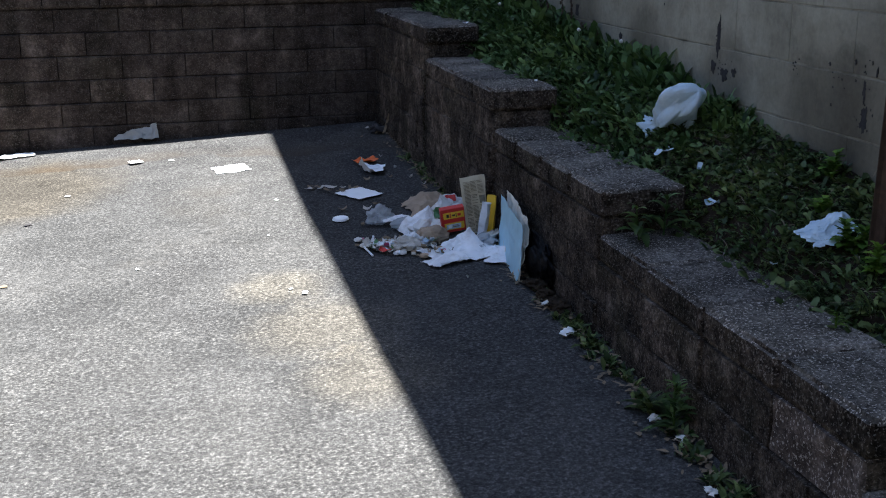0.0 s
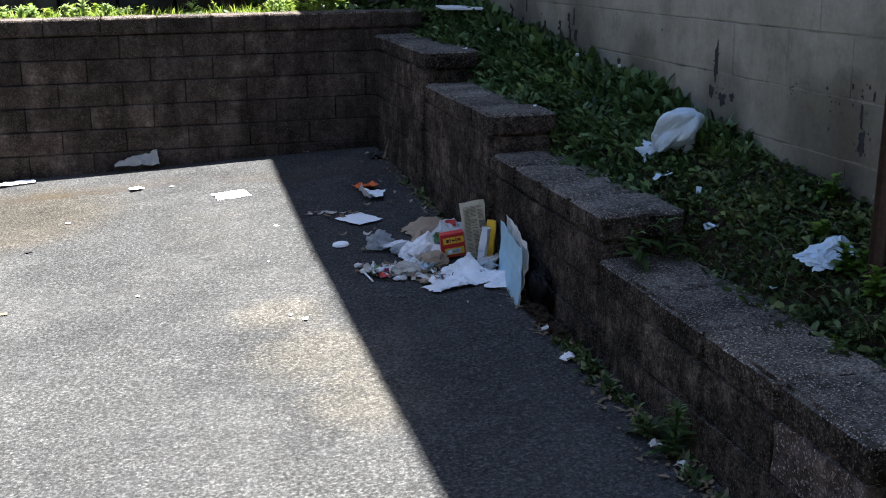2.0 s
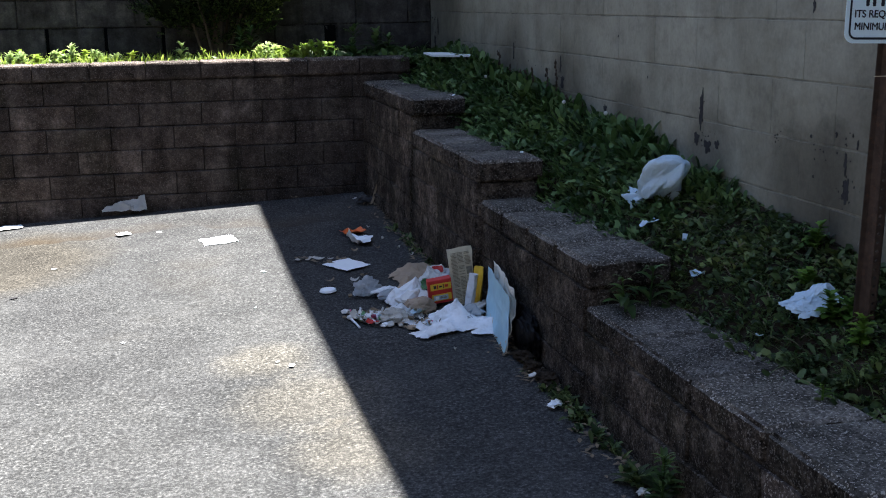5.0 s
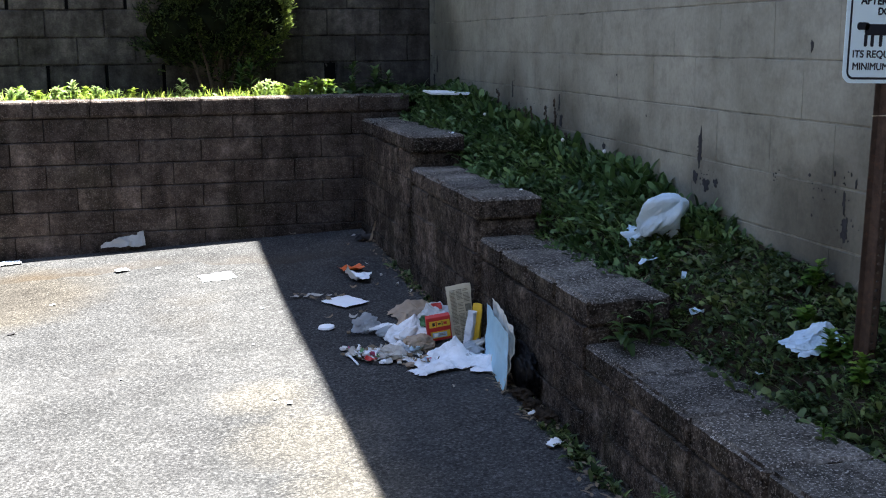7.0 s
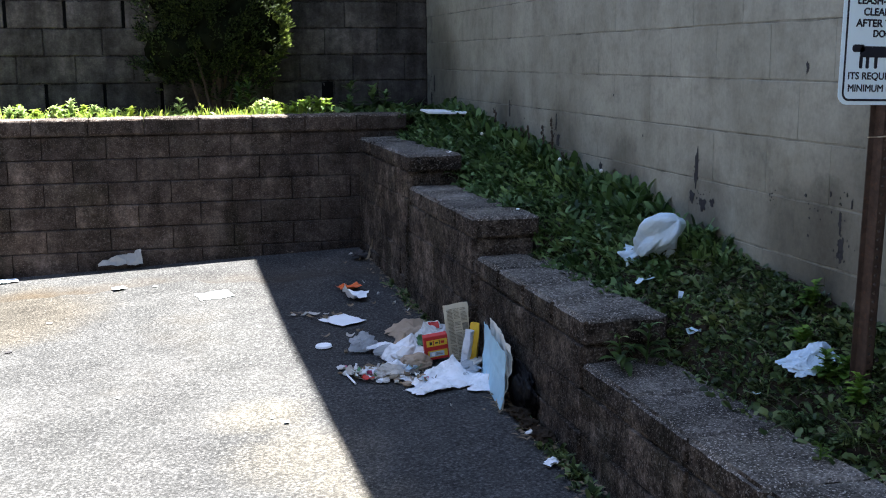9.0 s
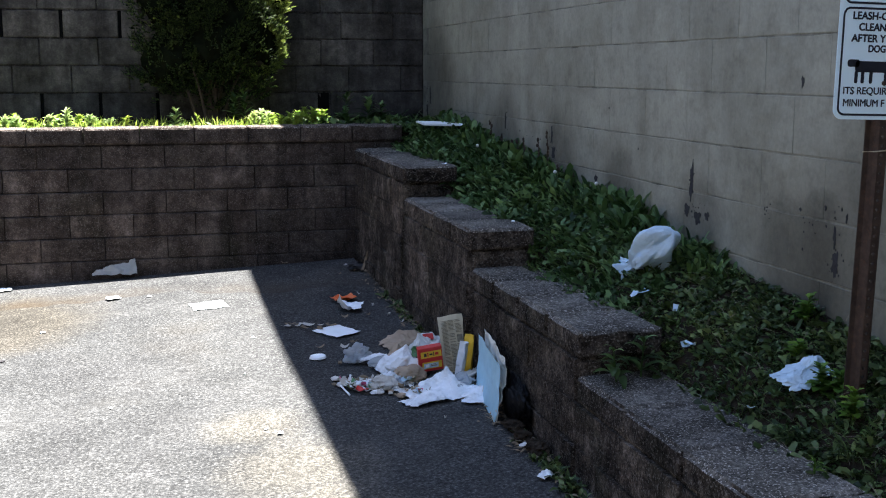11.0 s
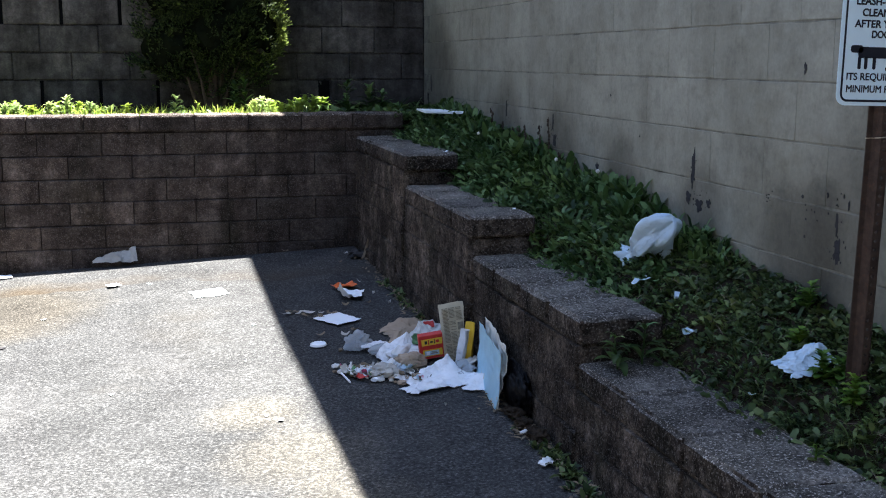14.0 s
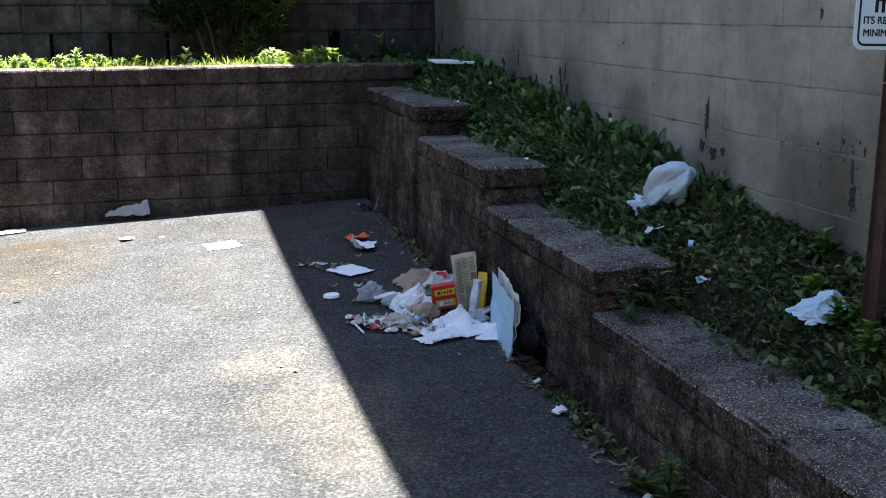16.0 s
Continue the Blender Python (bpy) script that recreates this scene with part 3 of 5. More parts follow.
def east_wall():
    """The painted side wall of the two-storey building; its unseen eave is set askew to fit the shadow edge."""
    wall = thing("wall_east", "tall cream painted concrete block side wall of a building, stained near the soil", "block wall", kind="structure")
    bm = bmesh.new()
    box(bm, 0.7524, 0.95, -14.0, 1.102, -0.6, 1.935)
    part("joints", bm, M_CREAMJOINT, wall)
    bm = bmesh.new()
    box(bm, 0.752, 0.95, -14.0, 1.102, 1.9355, 5.0)
    part("upper_wall", bm, M_CREAM, wall)
    bm = bmesh.new()
    e = [(0.635, 1.14), (0.638, -1.2), (0.700, -4.2), (0.745, -5.6), (0.745, -14.2)]
    lo = [bm.verts.new((x, y, 5.0)) for x, y in e] + [bm.verts.new((9.0, -14.2, 5.0)), bm.verts.new((9.0, 1.14, 5.0))]
    bm.faces.new(lo)
    r = bmesh.ops.extrude_face_region(bm, geom=bm.faces[:])
    bmesh.ops.translate(bm, vec=(0, 0, 0.1), verts=[v for v in r["geom"] if isinstance(v, bmesh.types.BMVert)])
    bmesh.ops.recalc_face_normals(bm, faces=bm.faces)
    part("roof", bm, M_ROOF, wall)
    bm = bmesh.new()
    box(bm, 0.95, 8.9, 0.92, 1.12, -0.6, 5.0)
    part("return_wall", bm, M_CREAM, wall)
    blocks = [face_block("block", 0.4056, 0.2024, 0.01, s + 70, 0.0012, M_CREAM, 0.0035, 0.0010, 0.0024) for s in range(9)]
    k = 0
    for course in range(9):
        z = 1.923 - 0.203 * course - 0.1
        for n in range(19):
            y = 1.3 - (0.2 if course % 2 else 0.405) - 0.406 * n
            if y + 0.2 > 1.1 or y < -6.3:
                continue
            ob = part("block", blocks[(k * 5 + course) % 9], None, wall)
            ob.matrix_basis = pose(0.7503 + random.uniform(-0.0007, 0.0006), y, z, 0, 0, -90 + random.uniform(-0.15, 0.15))
            k += 1
    # patches where the paint has come off down to a dark ground
    rng = random.Random(9)
    spots = [(-3.635, 0.945, 0.022, 0.085), (-3.60, 0.83, 0.03, 0.03), (-3.70, 0.81, 0.035, 0.03), (-3.78, 0.825, 0.02, 0.02), (-4.427, 1.362, 0.010, 0.025),
             (-4.66, 0.87, 0.010, 0.045), (-4.67, 0.77, 0.022, 0.05),
             (-4.45, 0.93, 0.008, 0.008), (-4.60, 0.95, 0.007, 0.012), (-4.72, 0.93, 0.006, 0.02), (-1.95, 1.05, 0.02, 0.075), (-1.98, 0.96, 0.03, 0.04),
             (-1.10, 1.08, 0.015, 0.06), (-2.6, 0.87, 0.02, 0.02), (-3.1, 1.05, 0.006, 0.008), (-2.75, 1.22, 0.005, 0.007), (0.85, 1.2, 0.02, 0.08), (0.95, 1.1, 0.03, 0.05)]
    # small flakes gathered round the larger ones
    for cy, cz, sy, sz, n in ((-3.66, 0.835, 0.05, 0.03, 14), (-3.63, 0.90, 0.012, 0.05, 6), (-4.665, 0.85, 0.018, 0.075, 20), (-4.68, 0.76, 0.03, 0.03, 10), (-4.50, 0.86, 0.05, 0.03, 7), (-4.22, 0.90, 0.02, 0.02, 8), (-1.96, 1.0, 0.03, 0.05, 9), (-1.1, 1.06, 0.02, 0.05, 6), (-1.5, 1.02, 0.2, 0.03, 5), (0.9, 1.2, 0.05, 0.12, 9)):
        for _ in range(n):
            r = rng.uniform(0.0014, 0.0042)
            spots.append((rng.gauss(cy, sy), rng.gauss(cz, sz), r * rng.uniform(0.6, 1.4), r * rng.uniform(0.8, 2.0)))
    for y, z, ry, rz in spots:
        bm = bmesh.new()
        ring = []
        sides = 36 if ry > 0.009 else 12
        for i in range(sides):
            a = i * math.tau / sides
            ca, sa = math.cos(a), math.sin(a)
            r = 0.75 + 0.55 * noise.noise((ca * 1.6 + y * 7, sa * 1.6, z * 9)) + 0.25 * noise.noise((ca * 5, sa * 5 + y * 7, z))
            ring.append(bm.verts.new((0.7478, y + ry * r * ca, z + rz * r * sa)))
        bm.faces.new(ring)
        r = bmesh.ops.extrude_face_region(bm, geom=bm.faces[:])
        bmesh.ops.translate(bm, vec=(0.005, 0, 0), verts=[v for v in r["geom"] if isinstance(v, bmesh.types.BMVert)])
        bmesh.ops.recalc_face_normals(bm, faces=bm.faces)
        part("peeled_patch", bm, M_PEEL, wall, "bare dark patch in the paint")


def soil():
    bm = bmesh.new()
    xs = [0.30, 0.316, 0.34, 0.37, 0.40, 0.45, 0.52, 0.62, 0.753]
    ys = [0.28 - 0.1 * i for i in range(95)]
    g = [[bm.verts.new((x, y, soil_z(x, y))) for y in ys] for x in xs]
    for i in range(8):
        for j in range(94):
            bm.faces.new((g[i][j + 1], g[i + 1][j + 1], g[i + 1][j], g[i][j]))
    mesh_thing("soil_slope", bm, M_SOIL, "bare dark soil sloping beside the stepped wall", "soil", kind="structure", smooth=True)
    bm = bmesh.new()
    xs = [-6 + 0.15 * i for i in range(46)]
    ys = [0.27 + 0.1 * i for i in range(9)]
    g = [[bm.verts.new((min(x, 0.75), y, soil_z(x, y))) for y in ys] for x in xs]
    for i in range(45):
        for j in range(8):
            bm.faces.new((g[i][j], g[i + 1][j], g[i + 1][j + 1], g[i][j + 1]))
    mesh_thing("soil_bed", bm, M_SOIL, "dark soil of the planting bed behind the low wall", "soil", kind="structure", smooth=True)


def far_walls():
    """Unseen plain walls added behind and beside the viewer to block sky and bounce light."""
    bm = bmesh.new()
    box(bm, -14.0, 0.75, -14.0, -13.7, -1.0, 6.0)
    mesh_thing("unseen_wall_south", bm, M_RENDER, "unseen plain grey rendered wall, added to shape the light", "wall", kind="structure")
    bm = bmesh.new()
    box(bm, -14.3, -14.0, -14.0, 4.0, -1.5, 10.0)
    mesh_thing("wall_west", bm, M_BACK, "unseen plain dark block wall, added to cut light from the sky", "wall", kind="structure")


ground()
far_walls()
back_wall()
side_wall()
rear_wall()
east_wall()
soil()


# ---- plants ----
def leaf_mesh(name, base, az, length, width, rise0, rise1, mat, stations=5, lobes=0.0, fold=0.25, twist=None, blunt=False):
    """Many leaves in one mesh: each a blade that starts at base, heads along az, and bends from one rise to the other."""
    n = len(base)
    s = np.linspace(0, 1, stations)
    rise = rise0[:, None] + (rise1 - rise0)[:, None] * s[None, :]
    step = length[:, None] / (stations - 1)
    out = np.concatenate([np.zeros((n, 1)), np.cumsum(np.cos(rise[:, :-1]) * step, 1)], 1)
    up = np.concatenate([np.zeros((n, 1)), np.cumsum(np.sin(rise[:, :-1]) * step, 1)], 1)
    # a pointed blade, or a blunt one on a narrow stalk, widest past the middle
    prof = 0.12 * (1 - s) + np.sin(np.pi * np.clip(s, 0.0, 0.985) ** 1.9) ** 0.62 if blunt else np.sin(np.pi * np.clip(s, 0.03, 0.97) ** 0.75) ** 0.8
    w = width[:, None] * prof[None, :] * (1 + lobes * np.sin(s * 15.0 + 1)[None, :])
    ca, sa = np.cos(az)[:, None], np.sin(az)[:, None]
    mid = np.stack([base[:, 0:1] + ca * out, base[:, 1:2] + sa * out, base[:, 2:3] + up], -1)
    if twist is None:
        twist = np.zeros(n)
    tc, ts = np.cos(twist)[:, None], np.sin(twist)[:, None]
    side = np.stack([-sa * w * tc, ca * w * tc, w * ts], -1)
    lift = np.zeros_like(mid)
    lift[..., 2] = fold * w
    v = np.stack([mid - side + lift, mid, mid + side + lift], 2).reshape(-1, 3)
    k = np.arange(n)[:, None, None] * (stations * 3) + np.arange(stations - 1)[None, :, None] * 3 + np.arange(2)[None, None, :]
    f = np.stack([k, k + 1, k + 4, k + 3], -1).reshape(-1, 4)
    me = bpy.data.meshes.new(name)
    me.vertices.add(len(v))
    me.vertices.foreach_set("co", v.astype(np.float32).ravel())
    me.loops.add(f.size)
    me.loops.foreach_set("vertex_index", f.astype(np.int32).ravel())
    me.polygons.add(len(f))
    me.polygons.foreach_set("loop_start", (np.arange(len(f)) * 4).astype(np.int32))
    me.update()
    me.validate()
    me.materials.append(mat)
    me.shade_smooth()
    return me


def rosettes(spots, rng, count, length, spread):
    """Leaf arrays for low plants: count leaves round each spot (x, y, z, size)."""
    b, a, l, w, r0, r1, tw = [], [], [], [], [], [], []
    for x, y, z, size in spots:
        turn = rng.uniform(0, math.tau)
        for i in range(rng.randint(*count)):
            az = turn + i * 2.4 + rng.uniform(-0.4, 0.4)
            ln = length * size * rng.uniform(0.4, 1.3)
            b.append((x + rng.uniform(-0.012, 0.012), y + rng.uniform(-0.012, 0.012), z - 0.005))
            a.append(az)
            l.append(ln)
            w.append(ln * rng.uniform(0.13, 0.22))
            start = rng.uniform(0.5, 1.35) * spread
            r0.append(start)
            r1.append(start - rng.uniform(0.5, 1.5))
            tw.append(rng.uniform(-0.5, 0.5))
    return [np.array(q, dtype=float) for q in (b, a, l, w, r0, r1, tw)]


def stuff(name, me, label, category):
    return tagged(new(name, me), label, category, kind="stuff")


def planter_weeds():
    rng = random.Random(21)
    lush, sparse = [], []
    for _ in range(6800):
        x, y = rng.uniform(0.27, 0.745), rng.uniform(-6.3, 0.35)
        if x < 0.31 and y < -0.1 and rng.random() < 0.5:
            continue
        near = max(0.0, min(1.0, (-y - 2.6) / 1.6))
        z = soil_z(max(x, 0.3), y)
        if rng.random() < near * 0.85 or y < -4.0:
            if rng.random() < 1.0 + 1.0 * noise.noise((x * 7, y * 7, 5)):
                sparse.append((x, y, z, rng.choice((0.5, 0.65, 0.8, 1.15)) * (1.05 if y < -4.0 else 1.0)))
        else:
            lush.append((x, y, z, rng.choice((0.6, 0.8, 1.0, 1.3))))
    b, a, l, w, r0, r1, tw = rosettes(lush, rng, (5, 9), 0.060, 1.1)
    stuff("planter_weeds", leaf_mesh("planter_weeds", b, a, l, w * 0.78, r0, r1, M_WEED, 7, 0.40, twist=tw * 1.8, blunt=True), "dense green broad-leaved weeds on the sloping soil", "weeds")
    b, a, l, w, r0, r1, tw = rosettes(sparse, rng, (4, 8), 0.040, 1.0)
    stuff("thin_weeds", leaf_mesh("thin_weeds", b, a, l, w * 1.05, r0, r1, M_DULL, 7, 0.18, twist=tw * 1.6, blunt=True), "low dull green weeds over bare soil", "weeds")
    # a carpet of tiny leaves between them
    tiny = []
    for _ in range(3200):
        x, y = rng.uniform(0.32, 0.745), rng.uniform(-6.2, -2.4)
        tiny.append((x, y, soil_z(x, y), rng.uniform(0.5, 1.1)))
    b, a, l, w, r0, r1, tw = rosettes(tiny, rng, (5, 9), 0.024, 1.0)
    stuff("tiny_weeds", leaf_mesh("tiny_weeds", b, a, l, w * 1.3, r0, r1, M_WEED, 4, 0.2, twist=tw * 1.6, blunt=True), "tiny green leaves carpeting the soil", "weeds")
    tall = []
    for _ in range(420):
        x, y = rng.uniform(0.58, 0.735), rng.uniform(-4.1, 0.2)
        tall.append((x, y, soil_z(x, y), rng.uniform(0.7, 1.3) * min(1.0, 0.5 + (y + 4.1) * 0.6)))
    b, a, l, w, r0, r1, tw = rosettes(tall, rng, (5, 8), 0.100, 1.0)
    stuff("wall_weeds", leaf_mesh("wall_weeds", b, a, l, w * 0.66, np.clip(r0 + 0.45, 0.8, 1.5), r1 + 0.6, M_WEED, 8, 0.1, twist=tw, blunt=True), "taller broad green leaves along the painted wall", "weeds")
    # the bed behind the low wall
    bed, lit = [], []
    for _ in range(520):
        x, y = rng.uniform(-3.6, 0.72), rng.uniform(0.22, 1.05)
        if rng.random() < 0.4 and -1.4 < x < -0.6:
            continue
        bed.append((x, y, soil_z(x, y), rng.uniform(0.5, 1.1) * (1.15 if x > -0.3 else 0.85)))
    b, a, l, w, r0, r1, tw = rosettes(bed, rng, (6, 10), 0.10, 1.1)
    stuff("bed_weeds", leaf_mesh("bed_weeds", b, a, l, w, r0, r1, M_WEED, 5, 0.2, twist=tw), "green weeds in the bed along the low wall", "weeds")
    # grass in the bed
    n = 1500
    base = np.array([(x, y, soil_z(x, y)) for x, y in ((rng.uniform(-3.4, -0.2), rng.uniform(0.24, 0.6)) for _ in range(n))])
    g = np.random.default_rng(4)
    stuff("bed_grass", leaf_mesh("bed_grass", base, g.uniform(0, math.tau, n), g.uniform(0.06, 0.14, n), g.uniform(0.003, 0.005, n), g.uniform(0.9, 1.5, n), g.uniform(-0.2, 1.0, n), M_YELLOW, 4), "bright grass blades among the bed's weeds", "grass")
    # straw, stems and litter over the soil
    n = 620
    pts = [(rng.uniform(0.30, 0.74), rng.uniform(-6.0, -2.6)) for _ in range(n)]
    base = np.array([(x, y, soil_z(x, y) + rng.uniform(0.005, 0.05)) for x, y in pts])
    stuff("dry_straw", leaf_mesh("dry_straw", base, g.uniform(0, math.tau, n), g.uniform(0.03, 0.09, n), g.uniform(0.0008, 0.002, n), g.uniform(-0.2, 0.6, n), g.uniform(-0.5, 0.2, n), M_STRAW, 4), "dry straw lying on the soil", "straw")
    # leaf litter and weeds along the foot of the stepped wall
    n = 760
    ys = -0.2 - 5.6 * g.random(n) ** 0.7
    xs = -0.012 - np.abs(g.normal(0, 0.045, n))
    base = np.array([(x, y, ground_z(x, y) + 0.007) for x, y in zip(xs, ys)])
    stuff("leaf_litter", leaf_mesh("leaf_litter", base, g.uniform(0, math.tau, n), g.uniform(0.012, 0.045, n), g.uniform(0.004, 0.011, n), g.uniform(0.0, 0.5, n), g.uniform(-0.5, 0.3, n), M_LEAF_DRY, 4, 0.1), "dry leaves and crumbs along the wall's foot", "leaf litter")
    foot = []
    for y0, y1, m in ((-1.2, -2.4, 34), (-3.7, -4.2, 14), (-4.15, -4.75, 46), (-4.8, -5.7, 48)):
        for _ in range(m):
            y = rng.uniform(y1, y0)
            x = -0.02 - abs(rng.gauss(0, 0.03))
            foot.append((x, y, ground_z(x, y) + 0.006, rng.uniform(0.35, 0.75)))
    b, a, l, w, r0, r1, tw = rosettes(foot, rng, (4, 8), 0.075, 1.0)
    stuff("foot_weeds", leaf_mesh("foot_weeds", b, a, l, w, r0, r1, M_DULL, 5, 0.15, twist=tw), "small dull weeds in the crack at the wall's foot", "weeds")


def tube(bm, pts, radii, sides=6):
    rings = []
    for i, p in enumerate(pts):
        p = Vector(p)
        d = (Vector(pts[min(i + 1, len(pts) - 1)]) - Vector(pts[max(i - 1, 0)])).normalized()
        u = d.orthogonal().normalized()
        v = d.cross(u)
        rings.append([bm.verts.new(p + (u * math.cos(k * math.tau / sides) + v * math.sin(k * math.tau / sides)) * radii[i]) for k in range(sides)])
    for a, b in zip(rings, rings[1:]):
        for k in range(sides):
            bm.faces.new((a[k], a[(k + 1) % sides], b[(k + 1) % sides], b[k]))
    bm.faces.new(rings[0][::-1])
    bm.faces.new(rings[-1])
    return bm


def leafy_plant(name, x, y, z, height, leaf, tiers, mat, label, seed, group="", lobes=0.3, ratio=0.22, droop=1.0):
    """An upright weed: a stem and tiers of leaves round it."""
    rng = random.Random(seed)
    ob = thing(name, label, "plant", group, at=pose(x, y, z))
    lean = Vector((rng.uniform(-0.15, 0.15), rng.uniform(-0.15, 0.15), 1)) * height
    bm = bmesh.new()
    tube(bm, [(0, 0, -0.01), lean * 0.5, lean], [0.004, 0.003, 0.0015])
    part("stem", bm, mat, ob)
    b, a, l, w, r0, r1 = [], [], [], [], [], []
    for t in range(tiers):
        f = (t + 0.6) / tiers
        p = lean * f
        for i in range(rng.randint(3, 5)):
            b.append(tuple(p))
            a.append(rng.uniform(0, math.tau))
            ln = leaf * (1.1 - 0.55 * f) * rng.uniform(0.7, 1.15)
            l.append(ln)
            w.append(ln * ratio * rng.uniform(0.8, 1.2))
            r = rng.uniform(0.2, 0.9) + 0.35 * f
            r0.append(r)
            r1.append(r - rng.uniform(0.5, 1.3) * droop)
    q = [np.array(v, dtype=float) for v in (b, a, l, w, r0, r1)]
    part("leaves", leaf_mesh("leaves", *q, mat, 6, lobes), None, ob)
    return ob


def weeds_apart():
    g = "sunlit weeds in the bed"
    spots = [(-2.25, 0.36, 0.11, 6), (-2.05, 0.40, 0.12, 7), (-1.92, 0.32, 0.15, 8), (-1.80, 0.38, 0.12, 7), (-1.66, 0.36, 0.09, 6), (-1.22, 0.36, 0.16, 7), (-2.45, 0.38, 0.12, 7), (-2.62, 0.42, 0.13, 7), (-1.74, 0.33, 0.10, 6), (-1.98, 0.35, 0.10, 6), (-2.34, 0.33, 0.11, 6)]
    for k, (x, y, h, t) in enumerate(spots):
        leafy_plant("weed_plant", x, y, soil_z(x, y), h, 0.085, t + 6, M_MUG, "bright silvery green weed with cut leaves", 100 + k, g, 0.45, 0.2)
    for k, (x, y, h) in enumerate([(-0.62, 0.33, 0.14), (-0.55, 0.40, 0.13), (-0.66, 0.42, 0.12)]):
        leafy_plant("weed_plant", x, y, soil_z(x, y), h, 0.085, 14, M_MUG, "bright silvery green weed with cut leaves", 120 + k, g, 0.45, 0.2)
    for k, (x, y, h) in enumerate([(-0.48, 0.38, 0.11), (-0.40, 0.45, 0.12), (-0.32, 0.42, 0.12), (-0.24, 0.46, 0.14), (-0.42, 0.33, 0.09), (-0.16, 0.70, 0.13), (-0.30, 0.66, 0.12), (-0.10, 0.76, 0.13), (-0.24, 0.78, 0.14), (-2.15, 0.34, 0.10), (-1.55, 0.36, 0.10), (-1.86, 0.44, 0.12), (-2.02, 0.46, 0.12), (-2.3, 0.45, 0.13), (-0.52, 0.46, 0.13), (-0.36, 0.36, 0.11)]):
        leafy_plant("broad_weed", x, y, soil_z(x, y), h, 0.08, 12, M_YELLOW, "yellow-green broad-leaved weed in the bed", 140 + k, "yellow-green weeds", 0.15, 0.3)
    leafy_plant("seedling", -1.05, 0.33, soil_z(-1.05, 0.33), 0.13, 0.05, 5, M_YELLOW, "thin yellow-green seedling behind the cap stones", 160)
    for k, (x, y, h) in enumerate([(0.02, 0.55, 0.24), (0.18, 0.5, 0.2), (0.30, 0.55, 0.17), (-0.70, 0.58, 0.3), (-0.80, 0.56, 0.24)]):
        leafy_plant("tall_weed", x, y, soil_z(x, y), h, 0.12, 9, M_WEED, "taller dark green weed in the bed", 170 + k, "tall weeds", 0.35, 0.2)
    # at the stepped wall
    ob = leafy_plant("broadleaf_weed", 0.12, -4.38, 0.345, 0.12, 0.10, 4, M_WEED, "weed with long pointed leaves on the cap stones", 180, "", 0.0, 0.17, 1.7)
    leafy_plant("broadleaf_weed", 0.23, -4.33, 0.345, 0.14, 0.10, 4, M_WEED, "weed with long pointed leaves on the cap stones", 181, "", 0.0, 0.17, 1.7)
    leafy_plant("foot_weed", -0.04, -5.05, ground_z(-0.04, -5.05), 0.15, 0.085, 14, M_WEED, "bushy narrow-leaved weed at the wall's foot", 182, "", 0.1, 0.13)
    leafy_plant("foot_weed", -0.06, -4.93, ground_z(-0.06, -4.93), 0.05, 0.10, 5, M_DULL, "flat dull weed at the wall's foot", 183, "", 0.1, 0.13)
    for k, (x, y) in enumerate([(0.50, -5.02), (0.53, -5.06), (0.48, -5.20), (0.55, -4.80), (0.68, -4.62)]):
        leafy_plant("lobed_weed", x, y, soil_z(x, y), 0.06 if k % 2 else 0.085, 0.056, 8, M_FRESH, "fresh green weed with lobed leaves by the post", 190 + k, "weeds by the post", 0.55, 0.34)
    leafy_plant("seedling", 0.275, -5.34, 0.345, 0.045, 0.035, 4, M_FRESH, "small bright green seedling in the joint of the caps", 161)
    for k, (x, y, reach) in enumerate([(0.36, -5.10, 0.13), (0.40, -5.32, 0.15), (0.37, -4.88, 0.10)]):
        gen = np.random.default_rng(60 + k)
        n = 34
        base = np.stack([x + gen.normal(0, 0.012, n), y + gen.normal(0, 0.012, n), np.full(n, soil_z(x, y))], -1)
        me = leaf_mesh("grass_tuft", base, gen.uniform(1.6, 5.2, n), gen.uniform(0.5, 1.1, n) * reach, gen.uniform(0.0016, 0.003, n), gen.uniform(0.5, 1.3, n), gen.uniform(-0.7, 0.3, n), M_DULL, 6)
        tagged(new("grass_tuft", me), "tuft of dull grass leaning over the cap stones", "grass", "grass tufts by the caps")
    # dead stalks against the painted wall
    rng = random.Random(5)
    for k in range(9):
        y = -1.0 - 0.17 * k + rng.uniform(-0.05, 0.05)
        h = rng.uniform(0.12, 0.27) * (1.25 if 4 <= k <= 6 else 0.85)
        bm = bmesh.new()
        dx, dy = rng.uniform(-0.03, 0.01), rng.uniform(-0.08, 0.05)
        z = soil_z(0.70, y)
        tube(bm, [(0.70, y, z - 0.01), (0.70 + dx * 0.5, y + dy * 0.4, z + h * 0.55), (0.70 + dx, y + dy, z + h)], [0.004, 0.003, 0.001], 5)
        for i in range(8):
            f = 0.4 + 0.6 * i / 8
            c = Vector((0.70 + dx * f, y + dy * f, z + h * f))
            bmesh.ops.create_icosphere(bm, subdivisions=1, radius=rng.uniform(0.004, 0.009), matrix=Matrix.Translation(c + Vector((rng.uniform(-0.008, 0.004), rng.uniform(-0.01, 0.01), 0))) @ Matrix.Diagonal((1, 1, 1.7, 1)))
        mesh_thing("dead_stalk", bm, M_STEM, "dead brown weed stalk against the painted wall", "stalk", "dead stalks")
